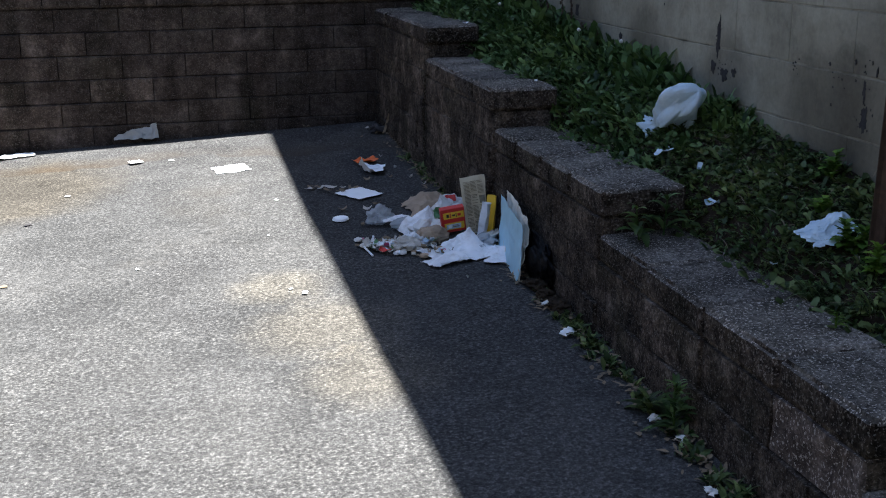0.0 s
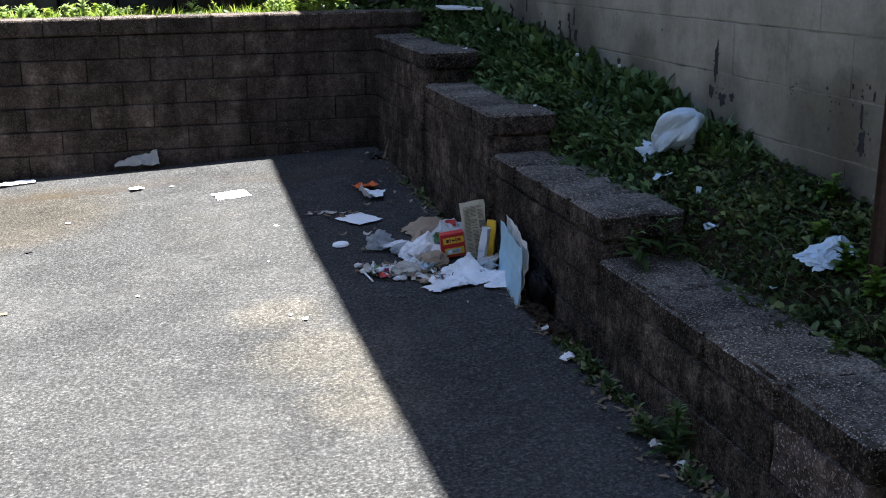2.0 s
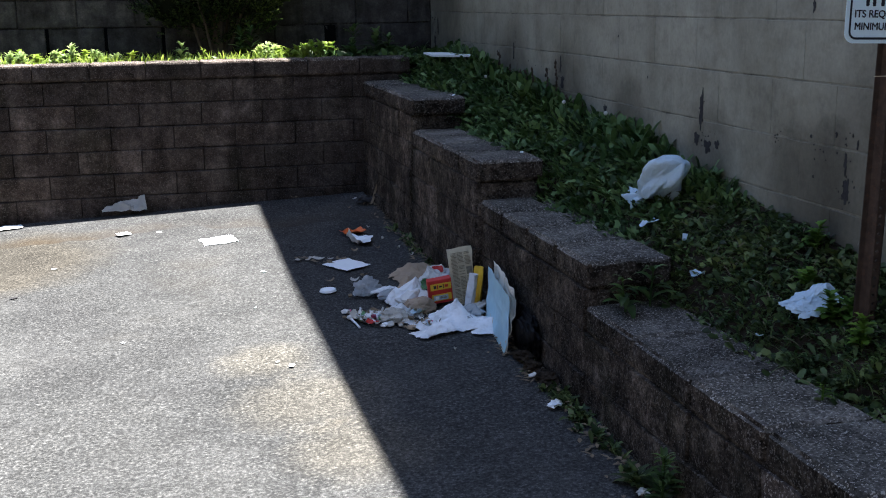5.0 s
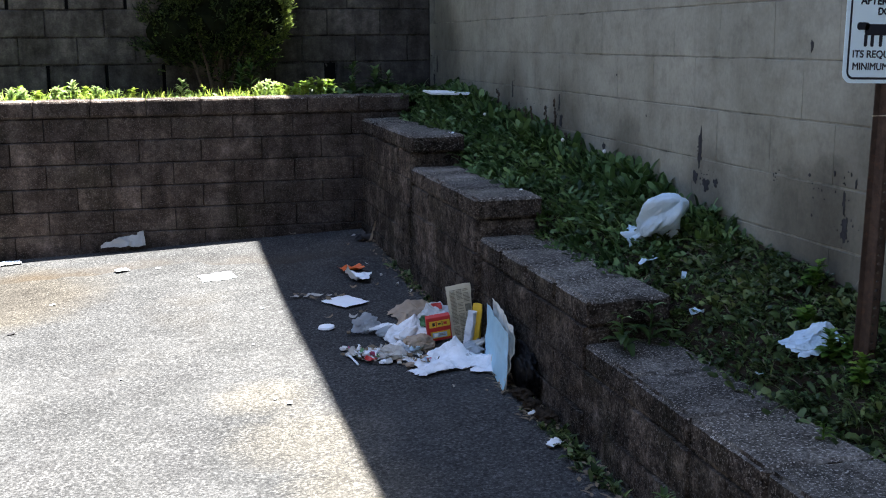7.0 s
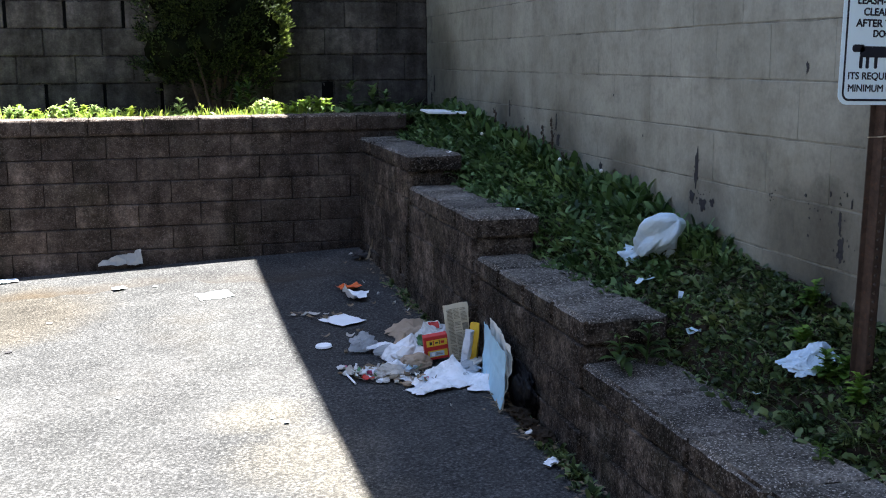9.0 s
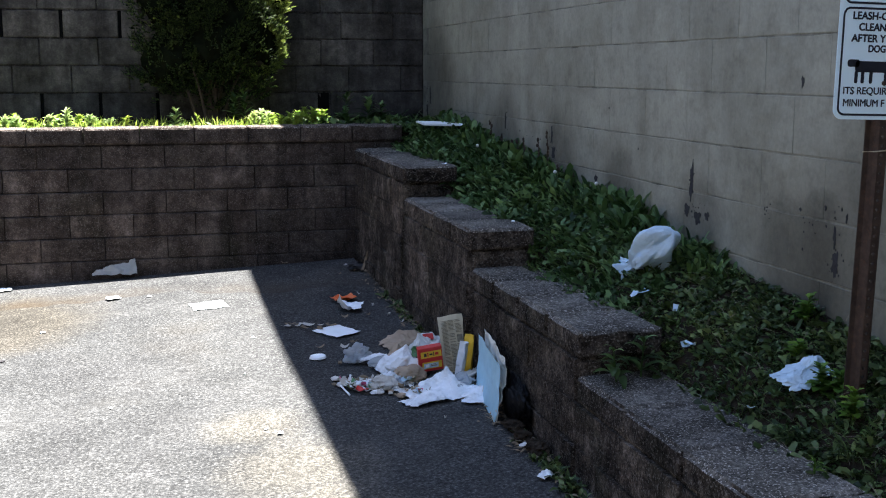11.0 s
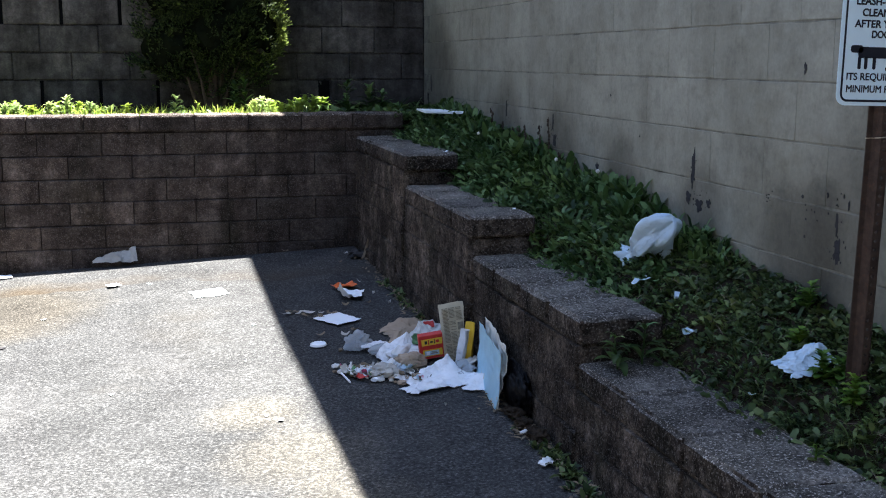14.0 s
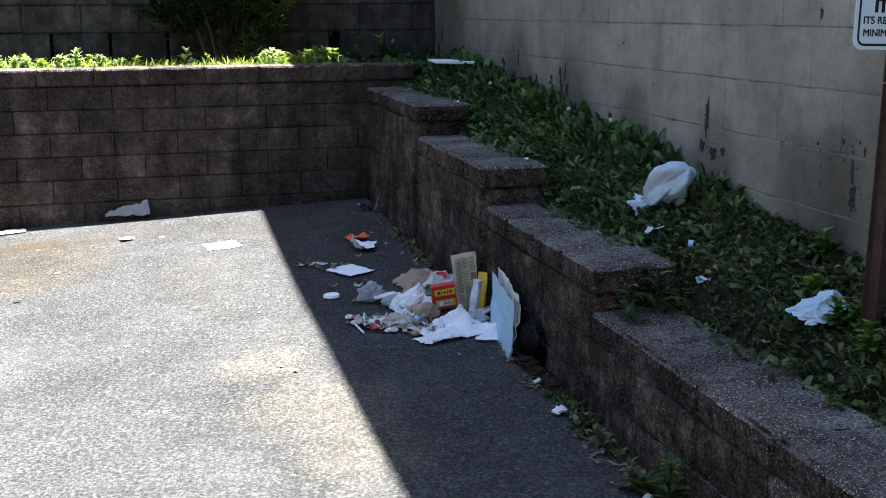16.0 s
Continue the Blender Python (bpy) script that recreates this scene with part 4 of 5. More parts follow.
    for k, (x, y) in enumerate([(0.62, -2.33), (0.50, -1.30), (0.68, -2.75)]):
        ob = thing("dandelion", "white dandelion seed head among the weeds", "dandelion", "dandelions", at=pose(x, y, soil_z(x, y)))
        bm = bmesh.new()
        tube(bm, [(0, 0, 0), (0.01, 0, 0.07), (0.012, 0, 0.11)], [0.002, 0.002, 0.002], 5)
        part("stem", bm, M_WEED, ob)
        bm = bmesh.new()
        bmesh.ops.create_icosphere(bm, subdivisions=2, radius=0.010, matrix=Matrix.Translation((0.012, 0, 0.115)))
        part("seed_head", bm, M_NAPKIN, ob)


def conifer():
    """A dense arborvitae in the bed: several stems, and sprays in lobes with gaps between."""
    tree = thing("conifer_shrub", "dense dark green conifer shrub in the planting bed", "shrub", at=pose(-0.94, 0.77, 0.96))
    rng = random.Random(31)
    bm = bmesh.new()
    tube(bm, [(0, 0, -0.03), (0.02, 0.02, 0.6), (0.0, 0.0, 1.6)], [0.05, 0.04, 0.015], 8)
    part("trunk", bm, M_BARK, tree)
    for k, (x, y, tx, ty, tz) in enumerate([(-0.08, -0.05, -0.28, -0.15, 0.55), (-0.02, -0.06, -0.14, -0.18, 0.5), (0.05, 0.0, 0.3, -0.05, 0.6), (0.02, 0.05, 0.2, 0.15, 0.7)]):
        bm = bmesh.new()
        tube(bm, [(x, y, -0.02), ((x + tx) * 0.45, (y + ty) * 0.5, tz * 0.5), (tx, ty, tz)], [0.014, 0.010, 0.006], 6)
        part("limb", bm, M_BARK, tree)
    lobes = [((0.0, 0.0, 1.15), (0.40, 0.33, 0.75), 5200), ((-0.28, -0.10, 0.52), (0.28, 0.24, 0.27), 2000), ((-0.33, -0.02, 1.05), (0.24, 0.24, 0.38), 1600), ((0.24, -0.05, 0.72), (0.25, 0.27, 0.34), 1900),
             ((0.22, 0.0, 1.22), (0.22, 0.25, 0.30), 1500), ((0.52, 0.10, 0.98), (0.10, 0.13, 0.12), 500), ((0.41, 0.09, 0.66), (0.14, 0.22, 0.26), 1900), ((0.02, -0.17, 0.62), (0.26, 0.20, 0.28), 1700), ((-0.12, -0.22, 1.0), (0.22, 0.17, 0.30), 1400), ((0.18, -0.22, 1.05), (0.20, 0.16, 0.3), 1200), ((0.08, 0.0, 2.0), (0.26, 0.24, 0.5), 1300), ((0.05, -0.05, 0.42), (0.40, 0.26, 0.26), 1900)]
    b, a, l, w, r0, r1, tw, sunny = [], [], [], [], [], [], [], []
    for (cx, cy, cz), (rx, ry, rz), n in lobes:
        # right-edge lobes take the brighter leaf colour: a sunlit rim painted in
        lighter = cx >= 0.40
        for _ in range(int(n * 1.35)):
            u, t = rng.uniform(-1, 1), rng.uniform(0, math.tau)
            s = math.sqrt(1 - u * u)
            d = Vector((s * math.cos(t), s * math.sin(t), u))
            r = rng.uniform(0.80, 1.06) * (1 + 0.34 * noise.noise((d.x * 2.6 + cx * 9, d.y * 2.6, d.z * 3.4 + cz)) + 0.22 * noise.noise((d.x * 6 + cx * 5, d.y * 6, d.z * 6 + cz * 3)))
            p = (cx + d.x * rx * r, 0.62 * (cy + d.y * ry * r), cz + d.z * rz * r)
            if p[2] < 0.15 + 0.13 * abs(p[0] - 0.05) + 0.06 * noise.noise((p[0] * 8, p[1] * 8, 0)):
                continue
            if rng.random() > (0.4 if p[2] > 1.2 else 1.0) * (0.45 if p[1] > 0.12 else 1.0):
                continue
            if noise.noise((p[0] * 8.5, p[1] * 8.5, p[2] * 7)) < -0.10:
                continue
            fan, up = math.atan2(d.y, d.x) + rng.uniform(-0.7, 0.7), rng.uniform(0.1, 1.2) + 0.4 * d.z
            tilt, size = rng.uniform(-1.4, 1.4), rng.uniform(0.7, 1.25)
            for i in range(9):
                # a flat spray: leaflets along a short twig, splayed to both sides
                f = i / 8
                out = 0.032 * size * f
                b.append((p[0] + math.cos(fan) * math.cos(up) * out, p[1] + math.sin(fan) * math.cos(up) * out, p[2] + math.sin(up) * out))
                a.append(fan + (0.75 if i % 2 else -0.75) * (1 - 0.6 * f) + rng.uniform(-0.2, 0.2))
                ln = rng.uniform(0.011, 0.020) * size * (1.1 - 0.4 * f)
                l.append(ln)
                w.append(ln * rng.uniform(0.30, 0.42))
                q = up + rng.uniform(-0.3, 0.3)
                r0.append(q)
                r1.append(q + rng.uniform(-0.5, 0.3))
                tw.append(tilt + rng.uniform(-0.3, 0.3))
                sunny.append(lighter)
    q = [np.array(v, dtype=float) for v in (b, a, l, w, r0, r1)]
    # solid cores fill the crown; their near-black colour stands for its inner shade
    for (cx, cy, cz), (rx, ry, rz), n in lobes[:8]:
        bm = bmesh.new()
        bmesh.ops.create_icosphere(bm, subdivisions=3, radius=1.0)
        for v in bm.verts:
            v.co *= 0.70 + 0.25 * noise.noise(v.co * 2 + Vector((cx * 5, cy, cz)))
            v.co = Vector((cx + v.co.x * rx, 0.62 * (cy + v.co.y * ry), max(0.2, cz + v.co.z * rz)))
        part("shade_core", bm, M_CORESHADE, tree)
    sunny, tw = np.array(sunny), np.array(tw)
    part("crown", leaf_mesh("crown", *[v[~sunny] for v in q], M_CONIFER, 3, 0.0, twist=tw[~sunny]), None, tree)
    part("sunlit_rim", leaf_mesh("sunlit_rim", *[v[sunny] for v in q], M_SPRAY, 3, 0.0, twist=tw[sunny]), None, tree, "yellow-green sprays at the crown's edge, sunlight painted in")


planter_weeds()
weeds_apart()
conifer()


# ---- the sign ----
def plate_with_holes(bm, x0, x1, z0, z1, y, pitch, radius):
    """A strip with a row of round holes up its middle."""
    n = int((z1 - z0) / pitch)
    cx = (x0 + x1) / 2
    for k in range(n):
        a, b = z0 + k * pitch, z0 + (k + 1) * pitch
        cz = (a + b) / 2
        outer = [(x1, cz), (x1, b), (cx, b), (x0, b), (x0, cz), (x0, a), (cx, a), (x1, a)]
        ov = [bm.verts.new((px, y, pz)) for px, pz in outer]
        iv = [bm.verts.new((cx + radius * math.cos(i * math.tau / 8), y, cz + radius * math.sin(i * math.tau / 8))) for i in range(8)]
        for i in range(8):
            j = (i + 1) % 8
            bm.faces.new((ov[i], ov[j], iv[j], iv[i]))


def rounded_rect(bm, x0, x1, z0, z1, r, y, n=6):
    pts = []
    for cx, cz, s in ((x1 - r, z1 - r, 0), (x0 + r, z1 - r, 1), (x0 + r, z0 + r, 2), (x1 - r, z0 + r, 3)):
        for i in range(n + 1):
            t = (s + i / n) * math.pi / 2
            pts.append((cx + r * math.cos(t), cz + r * math.sin(t)))
    return [bm.verts.new((px, y, pz)) for px, pz in pts]


def slab(x0, x1, z0, z1, r, y, d):
    bm = bmesh.new()
    a = rounded_rect(bm, x0, x1, z0, z1, r, y)
    b = rounded_rect(bm, x0, x1, z0, z1, r, y + d)
    bm.faces.new(a)
    bm.faces.new(b[::-1])
    n = len(a)
    for i in range(n):
        bm.faces.new((a[(i + 1) % n], a[i], b[i], b[(i + 1) % n]))
    bmesh.ops.recalc_face_normals(bm, faces=bm.faces)
    return bm


def outline(x0, x1, z0, z1, r, t, y):
    bm = bmesh.new()
    a = rounded_rect(bm, x0, x1, z0, z1, r, y)
    b = rounded_rect(bm, x0 + t, x1 - t, z0 + t, z1 - t, max(0.001, r - t), y)
    n = len(a)
    for i in range(n):
        bm.faces.new((a[i], a[(i + 1) % n], b[(i + 1) % n], b[i]))
    return bm


def words(text, x, z, height, y, parent, bold=0.0, fit=None):
    """Raised lettering; heavier strokes come from copies of the letters set close beside each other."""
    cu = bpy.data.curves.new("words", "FONT")
    cu.body, cu.size, cu.extrude = text, height / 0.70, 0.0003
    ob = new("words", cu)
    me = bpy.data.meshes.new_from_object(ob.evaluated_get(bpy.context.evaluated_depsgraph_get()))
    bpy.data.objects.remove(ob)
    bpy.data.curves.remove(cu)
    wide = max(v.co.x for v in me.vertices) - min(v.co.x for v in me.vertices)
    s = fit / wide if fit else 1.0
    bm = bmesh.new()
    for k, (dx, dz) in enumerate(((0, 0), (bold, 0), (-bold, 0), (0, bold), (0, -bold), (bold * 0.7, bold * 0.7), (-bold * 0.7, -bold * 0.7)) if bold else ((0, 0),)):
        one = me.copy()
        one.transform(pose(x + dx, y - 0.00006 * k, z + dz, 90) @ Matrix.Diagonal((s, 1, 1, 1)))
        bm.from_mesh(one)
        bpy.data.meshes.remove(one)
    bpy.data.meshes.remove(me)
    return part("words", bm, M_SIGNINK, parent)


def sign():
    lean = pose(0.5, -5.12, 0.44, 0, 1.7, 0)
    post = thing("sign_post", "rusty brown steel channel post with holes, standing among weeds", "sign post", at=lean)
    bm = bmesh.new()
    plate_with_holes(bm, 0.040, 0.066, -0.30, 1.50, -0.004, 0.0254, 0.0048)
    for x in (0.040, 0.066):
        s = -1 if x < 0.05 else 1
        v = [bm.verts.new(p) for p in ((x, -0.004, -0.3), (x, -0.004, 1.5), (x + s * 0.006, 0.028, 1.5), (x + s * 0.006, 0.028, -0.3))]
        bm.faces.new(v)
        v2 = [bm.verts.new(p) for p in ((x + s * 0.006, 0.028, -0.3), (x + s * 0.006, 0.028, 1.5), (x + s * 0.024, 0.028, 1.5), (x + s * 0.024, 0.028, -0.3))]
        bm.faces.new(v2)
    bmesh.ops.remove_doubles(bm, verts=bm.verts[:], dist=0.0002)
    bmesh.ops.recalc_face_normals(bm, faces=bm.faces[:])
    bmesh.ops.solidify(bm, geom=bm.faces[:], thickness=0.003)
    part("channel", bm, M_RUST, post)
    bm = bmesh.new()
    tube(bm, [(0.012, 0.026, 0.735), (0.03, -0.006, 0.738), (0.075, -0.006, 0.742), (0.094, 0.026, 0.744)], [0.0018] * 4, 6)
    part("wire", bm, M_WIRE, post, "twist of pale wire")
    # the plate hangs on the post by its bolts
    board = thing("dog_sign", "white metal sign with navy border and lettering, bolted to the post", "sign", at=pose(0.409, -5.132, 1.268, 0, 1.3, 0))
    plate = part("plate", slab(0, 0.305, 0, 0.61, 0.028, 0.0, 0.002), M_SIGN, board)
    part("border", outline(0.011, 0.294, 0.010, 0.302, 0.022, 0.006, -0.0008), M_SIGNINK, plate, "navy border line")
    part("border", outline(0.011, 0.294, 0.310, 0.598, 0.022, 0.006, -0.0008), M_SIGNINK, plate, "navy border line")
    words("OUR CITY", 0.052, 0.323, 0.009, -0.0008, plate, 0.0, 0.066)
    words("LEASH-C", 0.040, 0.270, 0.0195, -0.0008, plate, 0.0010, 0.105)
    words("CLEAN", 0.061, 0.240, 0.0195, -0.0008, plate, 0.0010, 0.082)
    words("AFTER Y", 0.041, 0.210, 0.0195, -0.0008, plate, 0.0010, 0.105)
    words("DOG", 0.094, 0.183, 0.0185, -0.0008, plate, 0.0010, 0.052)
    words("ITS REQUIR", 0.025, 0.069, 0.019, -0.0008, plate, 0.0006, 0.135)
    words("MINIMUM F", 0.027, 0.036, 0.019, -0.0008, plate, 0.0006, 0.128)
    # the pictogram as plain shapes
    for x0, x1, z0, z1, r in ((0.058, 0.182, 0.128, 0.158, 0.010), (0.034, 0.072, 0.142, 0.162, 0.008), (0.058, 0.068, 0.098, 0.132, 0.004), (0.078, 0.088, 0.098, 0.132, 0.004), (0.104, 0.114, 0.098, 0.132, 0.004), (0.150, 0.160, 0.098, 0.132, 0.004)):
        part("pictogram", slab(x0, x1, z0, z1, r, -0.0012, 0.0006), M_SIGNINK, plate, "dark plain pictogram shape")
    for z in (0.10, 0.50):
        bm = bmesh.new()
        bmesh.ops.create_cone(bm, cap_ends=True, segments=6, radius1=0.008, radius2=0.006, depth=0.008, matrix=pose(0.152, -0.003, z, 90))
        part("bolt", bm, M_RUST, board)


# ---- litter ----
def sheet(w, d, seed, crumple=0.01, bend=0.0, n=14, ragged=0.004, thick=0.0012, corner=0.0, freq=9.0, taper=1.0):
    """A sheet of paper or card, centred, lying in its own xy plane: creased, bent and with uneven edges."""
    bm = bmesh.new()
    rag = min(ragged, 0.25 * min(w, d) / n * 2)
    tops, unders = [], []
    for i in range(n + 1):
        rt, ru = [], []
        for j in range(n + 1):
            u, v = i / n - 0.5, j / n - 0.5
            x, y = u * w, v * d * (taper + (1 - taper) * (u + 0.5))
            x += rag * 1.5 * noise.noise((y * 25, seed, u))
            y += rag * 1.5 * noise.noise((x * 25, seed + 9, v))
            f = noise.noise((x * freq + seed * 3.1, y * freq, seed * 0.37))
            f2 = noise.noise((x * freq * 2.3, y * freq * 2.3 + seed, 1.0))
            f3 = noise.noise((x * freq * 0.5, y * freq * 0.5, seed * 1.7))
            z = crumple * (1.6 * (1 - min(1.0, 3.2 * abs(f))) * 0.8 + abs(f2) * 1.0 + 1.2 * max(0.0, f3)) + bend * u * u * 4
            if corner:
                c = max(0.0, u + v - 0.3)
                z += corner * c * 2.0
                x -= c * w * 0.35
                y -= c * d * 0.2
            rt.append(bm.verts.new((x, y, z + thick)))
            ru.append(bm.verts.new((x, y, z)))
        tops.append(rt)
        unders.append(ru)
    for i in range(n):
        for j in range(n):
            bm.faces.new((tops[i][j], tops[i + 1][j], tops[i + 1][j + 1], tops[i][j + 1]))
            bm.faces.new((unders[i][j], unders[i][j + 1], unders[i + 1][j + 1], unders[i + 1][j]))
    for k in range(n):
        for (a, b, c, e) in ((tops[k][0], unders[k][0], unders[k + 1][0], tops[k + 1][0]), (tops[k + 1][n], unders[k + 1][n], unders[k][n], tops[k][n]),
                             (tops[0][k + 1], unders[0][k + 1], unders[0][k], tops[0][k]), (tops[n][k], unders[n][k], unders[n][k + 1], tops[n][k + 1])):
            bm.faces.new((a, b, c, e))
    return bm


def crushed(w, d, seed, high=0.05, n=44, peak=(0.2, 0.2), ragged=0.02, arch=0.0):
    """A crushed sheet of paper: sharp creases at three sizes, torn edges, rising to a peak, lying on its lowest points."""
    bm = bmesh.new()
    g = []
    for i in range(n + 1):
        row = []
        for j in range(n + 1):
            u, v = i / n - 0.5, j / n - 0.5
            x, y = u * w, v * d
            x += ragged * (noise.noise((v * 5, seed, u * 2)) + 0.5 * noise.noise((v * 14, seed, 3))) + 0.10 * w * noise.noise((u * 3, v * 3, seed + 4))
            y += ragged * (noise.noise((u * 5, seed + 9, v * 2)) + 0.5 * noise.noise((u * 14, seed, 7))) + 0.10 * d * noise.noise((u * 3, v * 3, seed + 8))
            z = 0.0
            for f, k in ((6.0, 0.50), (13.0, 0.30), (31.0, 0.13)):
                z += k * (1 - 2.2 * abs(noise.noise((x * f + seed * 2.7, y * f, seed * 0.61 + f))))
            edge = min(0.5 - abs(u), 0.5 - abs(v)) * 2
            lift = math.exp(-((u - peak[0]) ** 2 + (v - peak[1]) ** 2) / 0.09)
            z = high * (z * (0.55 + 0.55 * lift) * min(1.0, 0.45 + 2.2 * edge) + 0.5 * lift) + arch * math.cos(u * 2.6) * (0.7 + 0.3 * math.cos(v * 2.5))
            row.append((x, y, z))
        g.append(row)
    low = min(p[2] for row in g for p in row)
    top = [[bm.verts.new((x, y, z - low + 0.0012)) for x, y, z in row] for row in g]
    bot = [[bm.verts.new((v.co.x, v.co.y, v.co.z - 0.0011)) for v in row] for row in top]
    for i in range(n):
        for j in range(n):
            bm.faces.new((top[i][j], top[i + 1][j], top[i + 1][j + 1], top[i][j + 1]))
            bm.faces.new((bot[i][j], bot[i][j + 1], bot[i + 1][j + 1], bot[i + 1][j]))
    for k in range(n):
        for a, b in (((k, 0), (k + 1, 0)), ((k + 1, n), (k, n)), ((0, k + 1), (0, k)), ((n, k), (n, k + 1))):
            bm.faces.new((top[a[0]][a[1]], bot[a[0]][a[1]], bot[b[0]][b[1]], top[b[0]][b[1]]))
    return bm


def lump(rx, ry, rz, seed, crease=0.25, freq=4.0, flat=True, sub=4):
    """A crumpled bag or ball: a closed skin with creases, flat where it rests; its base is at z = 0."""
    bm = bmesh.new()
    bmesh.ops.create_icosphere(bm, subdivisions=sub, radius=1.0)
    for v in bm.verts:
        d = v.co.normalized()
        a = noise.noise((d.x * freq * 0.5 + seed, d.y * freq * 0.5, d.z * freq * 0.5))
        b = 1 - 2 * abs(noise.noise((d.x * freq + seed, d.y * freq, d.z * freq + 7)))
        c = 1 - 2 * abs(noise.noise((d.x * freq * 2.3, d.y * freq * 2.3 + seed, d.z * freq * 2.3)))
        e = 1 - min(1.0, 3.0 * abs(noise.noise((d.x * freq * 1.4 + 3 * seed, d.y * freq * 1.4, d.z * freq * 1.4))))
        r = 1 + crease * (0.9 * a + 0.3 * b + 0.16 * c + 0.22 * e) - crease * 0.2
        z = d.z * rz * r
        if flat and z < -0.6 * rz:
            z = -0.6 * rz + (z + 0.6 * rz) * 0.15
        v.co = Vector((d.x * rx * r, d.y * ry * r, z))
    low = min(v.co.z for v in bm.verts)
    bmesh.ops.translate(bm, verts=bm.verts[:], vec=(0, 0, -low))
    return bm


def carrier(length, radius, seed, folds=0.3, squash=0.8, ns=30, nt=56, lumpy=0.30):
    """A thin plastic bag filled with air: long folds run to a gathered neck; it lies along +x with its lowest side at z = 0."""
    bm = bmesh.new()
    rows = []
    for i in range(ns + 1):
        s = i / ns
        prof = math.sin(math.pi * min(1.0, 0.04 + s * 0.92) ** 0.85) ** 0.62 if s < 0.8 else 0.0
        neck = 0.30 + 0.35 * max(0.0, s - 0.88) / 0.12
        if s >= 0.62:
            e = min(1.0, (s - 0.62) / 0.24)
            e = e * e * (3 - 2 * e)
            p0 = math.sin(math.pi * min(1.0, 0.04 + 0.62 * 0.92) ** 0.85) ** 0.62
            prof = p0 * (1 - e) + neck * e
        row = []
        for j in range(nt):
            t = j * math.tau / nt
            c, q = math.cos(t), math.sin(t)
            big = noise.noise((c * 1.1 + seed, q * 1.1, s * 1.6))
            ridge = 1 - min(1.0, 2.6 * abs(noise.noise((c * 2.6 + seed * 2, q * 2.6, s * 1.1 + seed))))
            small = 1 - min(1.0, 3.0 * abs(noise.noise((c * 5 + seed, q * 5, s * 6))))
            r = radius * prof * (1 + lumpy * big + folds * (0.25 + 0.9 * s * s) * (ridge - 0.4) + 0.05 * small)
            bend = 0.12 * length * noise.noise((s * 1.7, seed, 0.5))
            row.append(bm.verts.new(((s - 0.5) * length + 0.03 * length * noise.noise((c * 2, q * 2, seed)), c * r + bend, q * r * squash)))
        rows.append(row)
    for a, b in zip(rows, rows[1:]):
        for j in range(nt):
            k = (j + 1) % nt
            bm.faces.new((a[j], b[j], b[k], a[k]))
    bm.faces.new(rows[0])
    bm.faces.new(rows[-1][::-1])
    bmesh.ops.recalc_face_normals(bm, faces=bm.faces[:])
    low = min(v.co.z for v in bm.verts)
    bmesh.ops.translate(bm, verts=bm.verts[:], vec=(0, 0, -low))
    return bm


def on_ground(x, y, h=0.0, rz=0.0, rx=0.0, ry=0.0):
    return Matrix.Translation((x, y, ground_z(x, y) + 0.007 + h)) @ pose(0, 0, 0, rx + 1.6, ry - 2.5, 0) @ pose(0, 0, 0, 0, 0, rz)


def lay(name, bm, mat, label, category, at, group="", smooth=False):
    return mesh_thing(name, bm, mat, label, category, group, at=at, smooth=smooth)


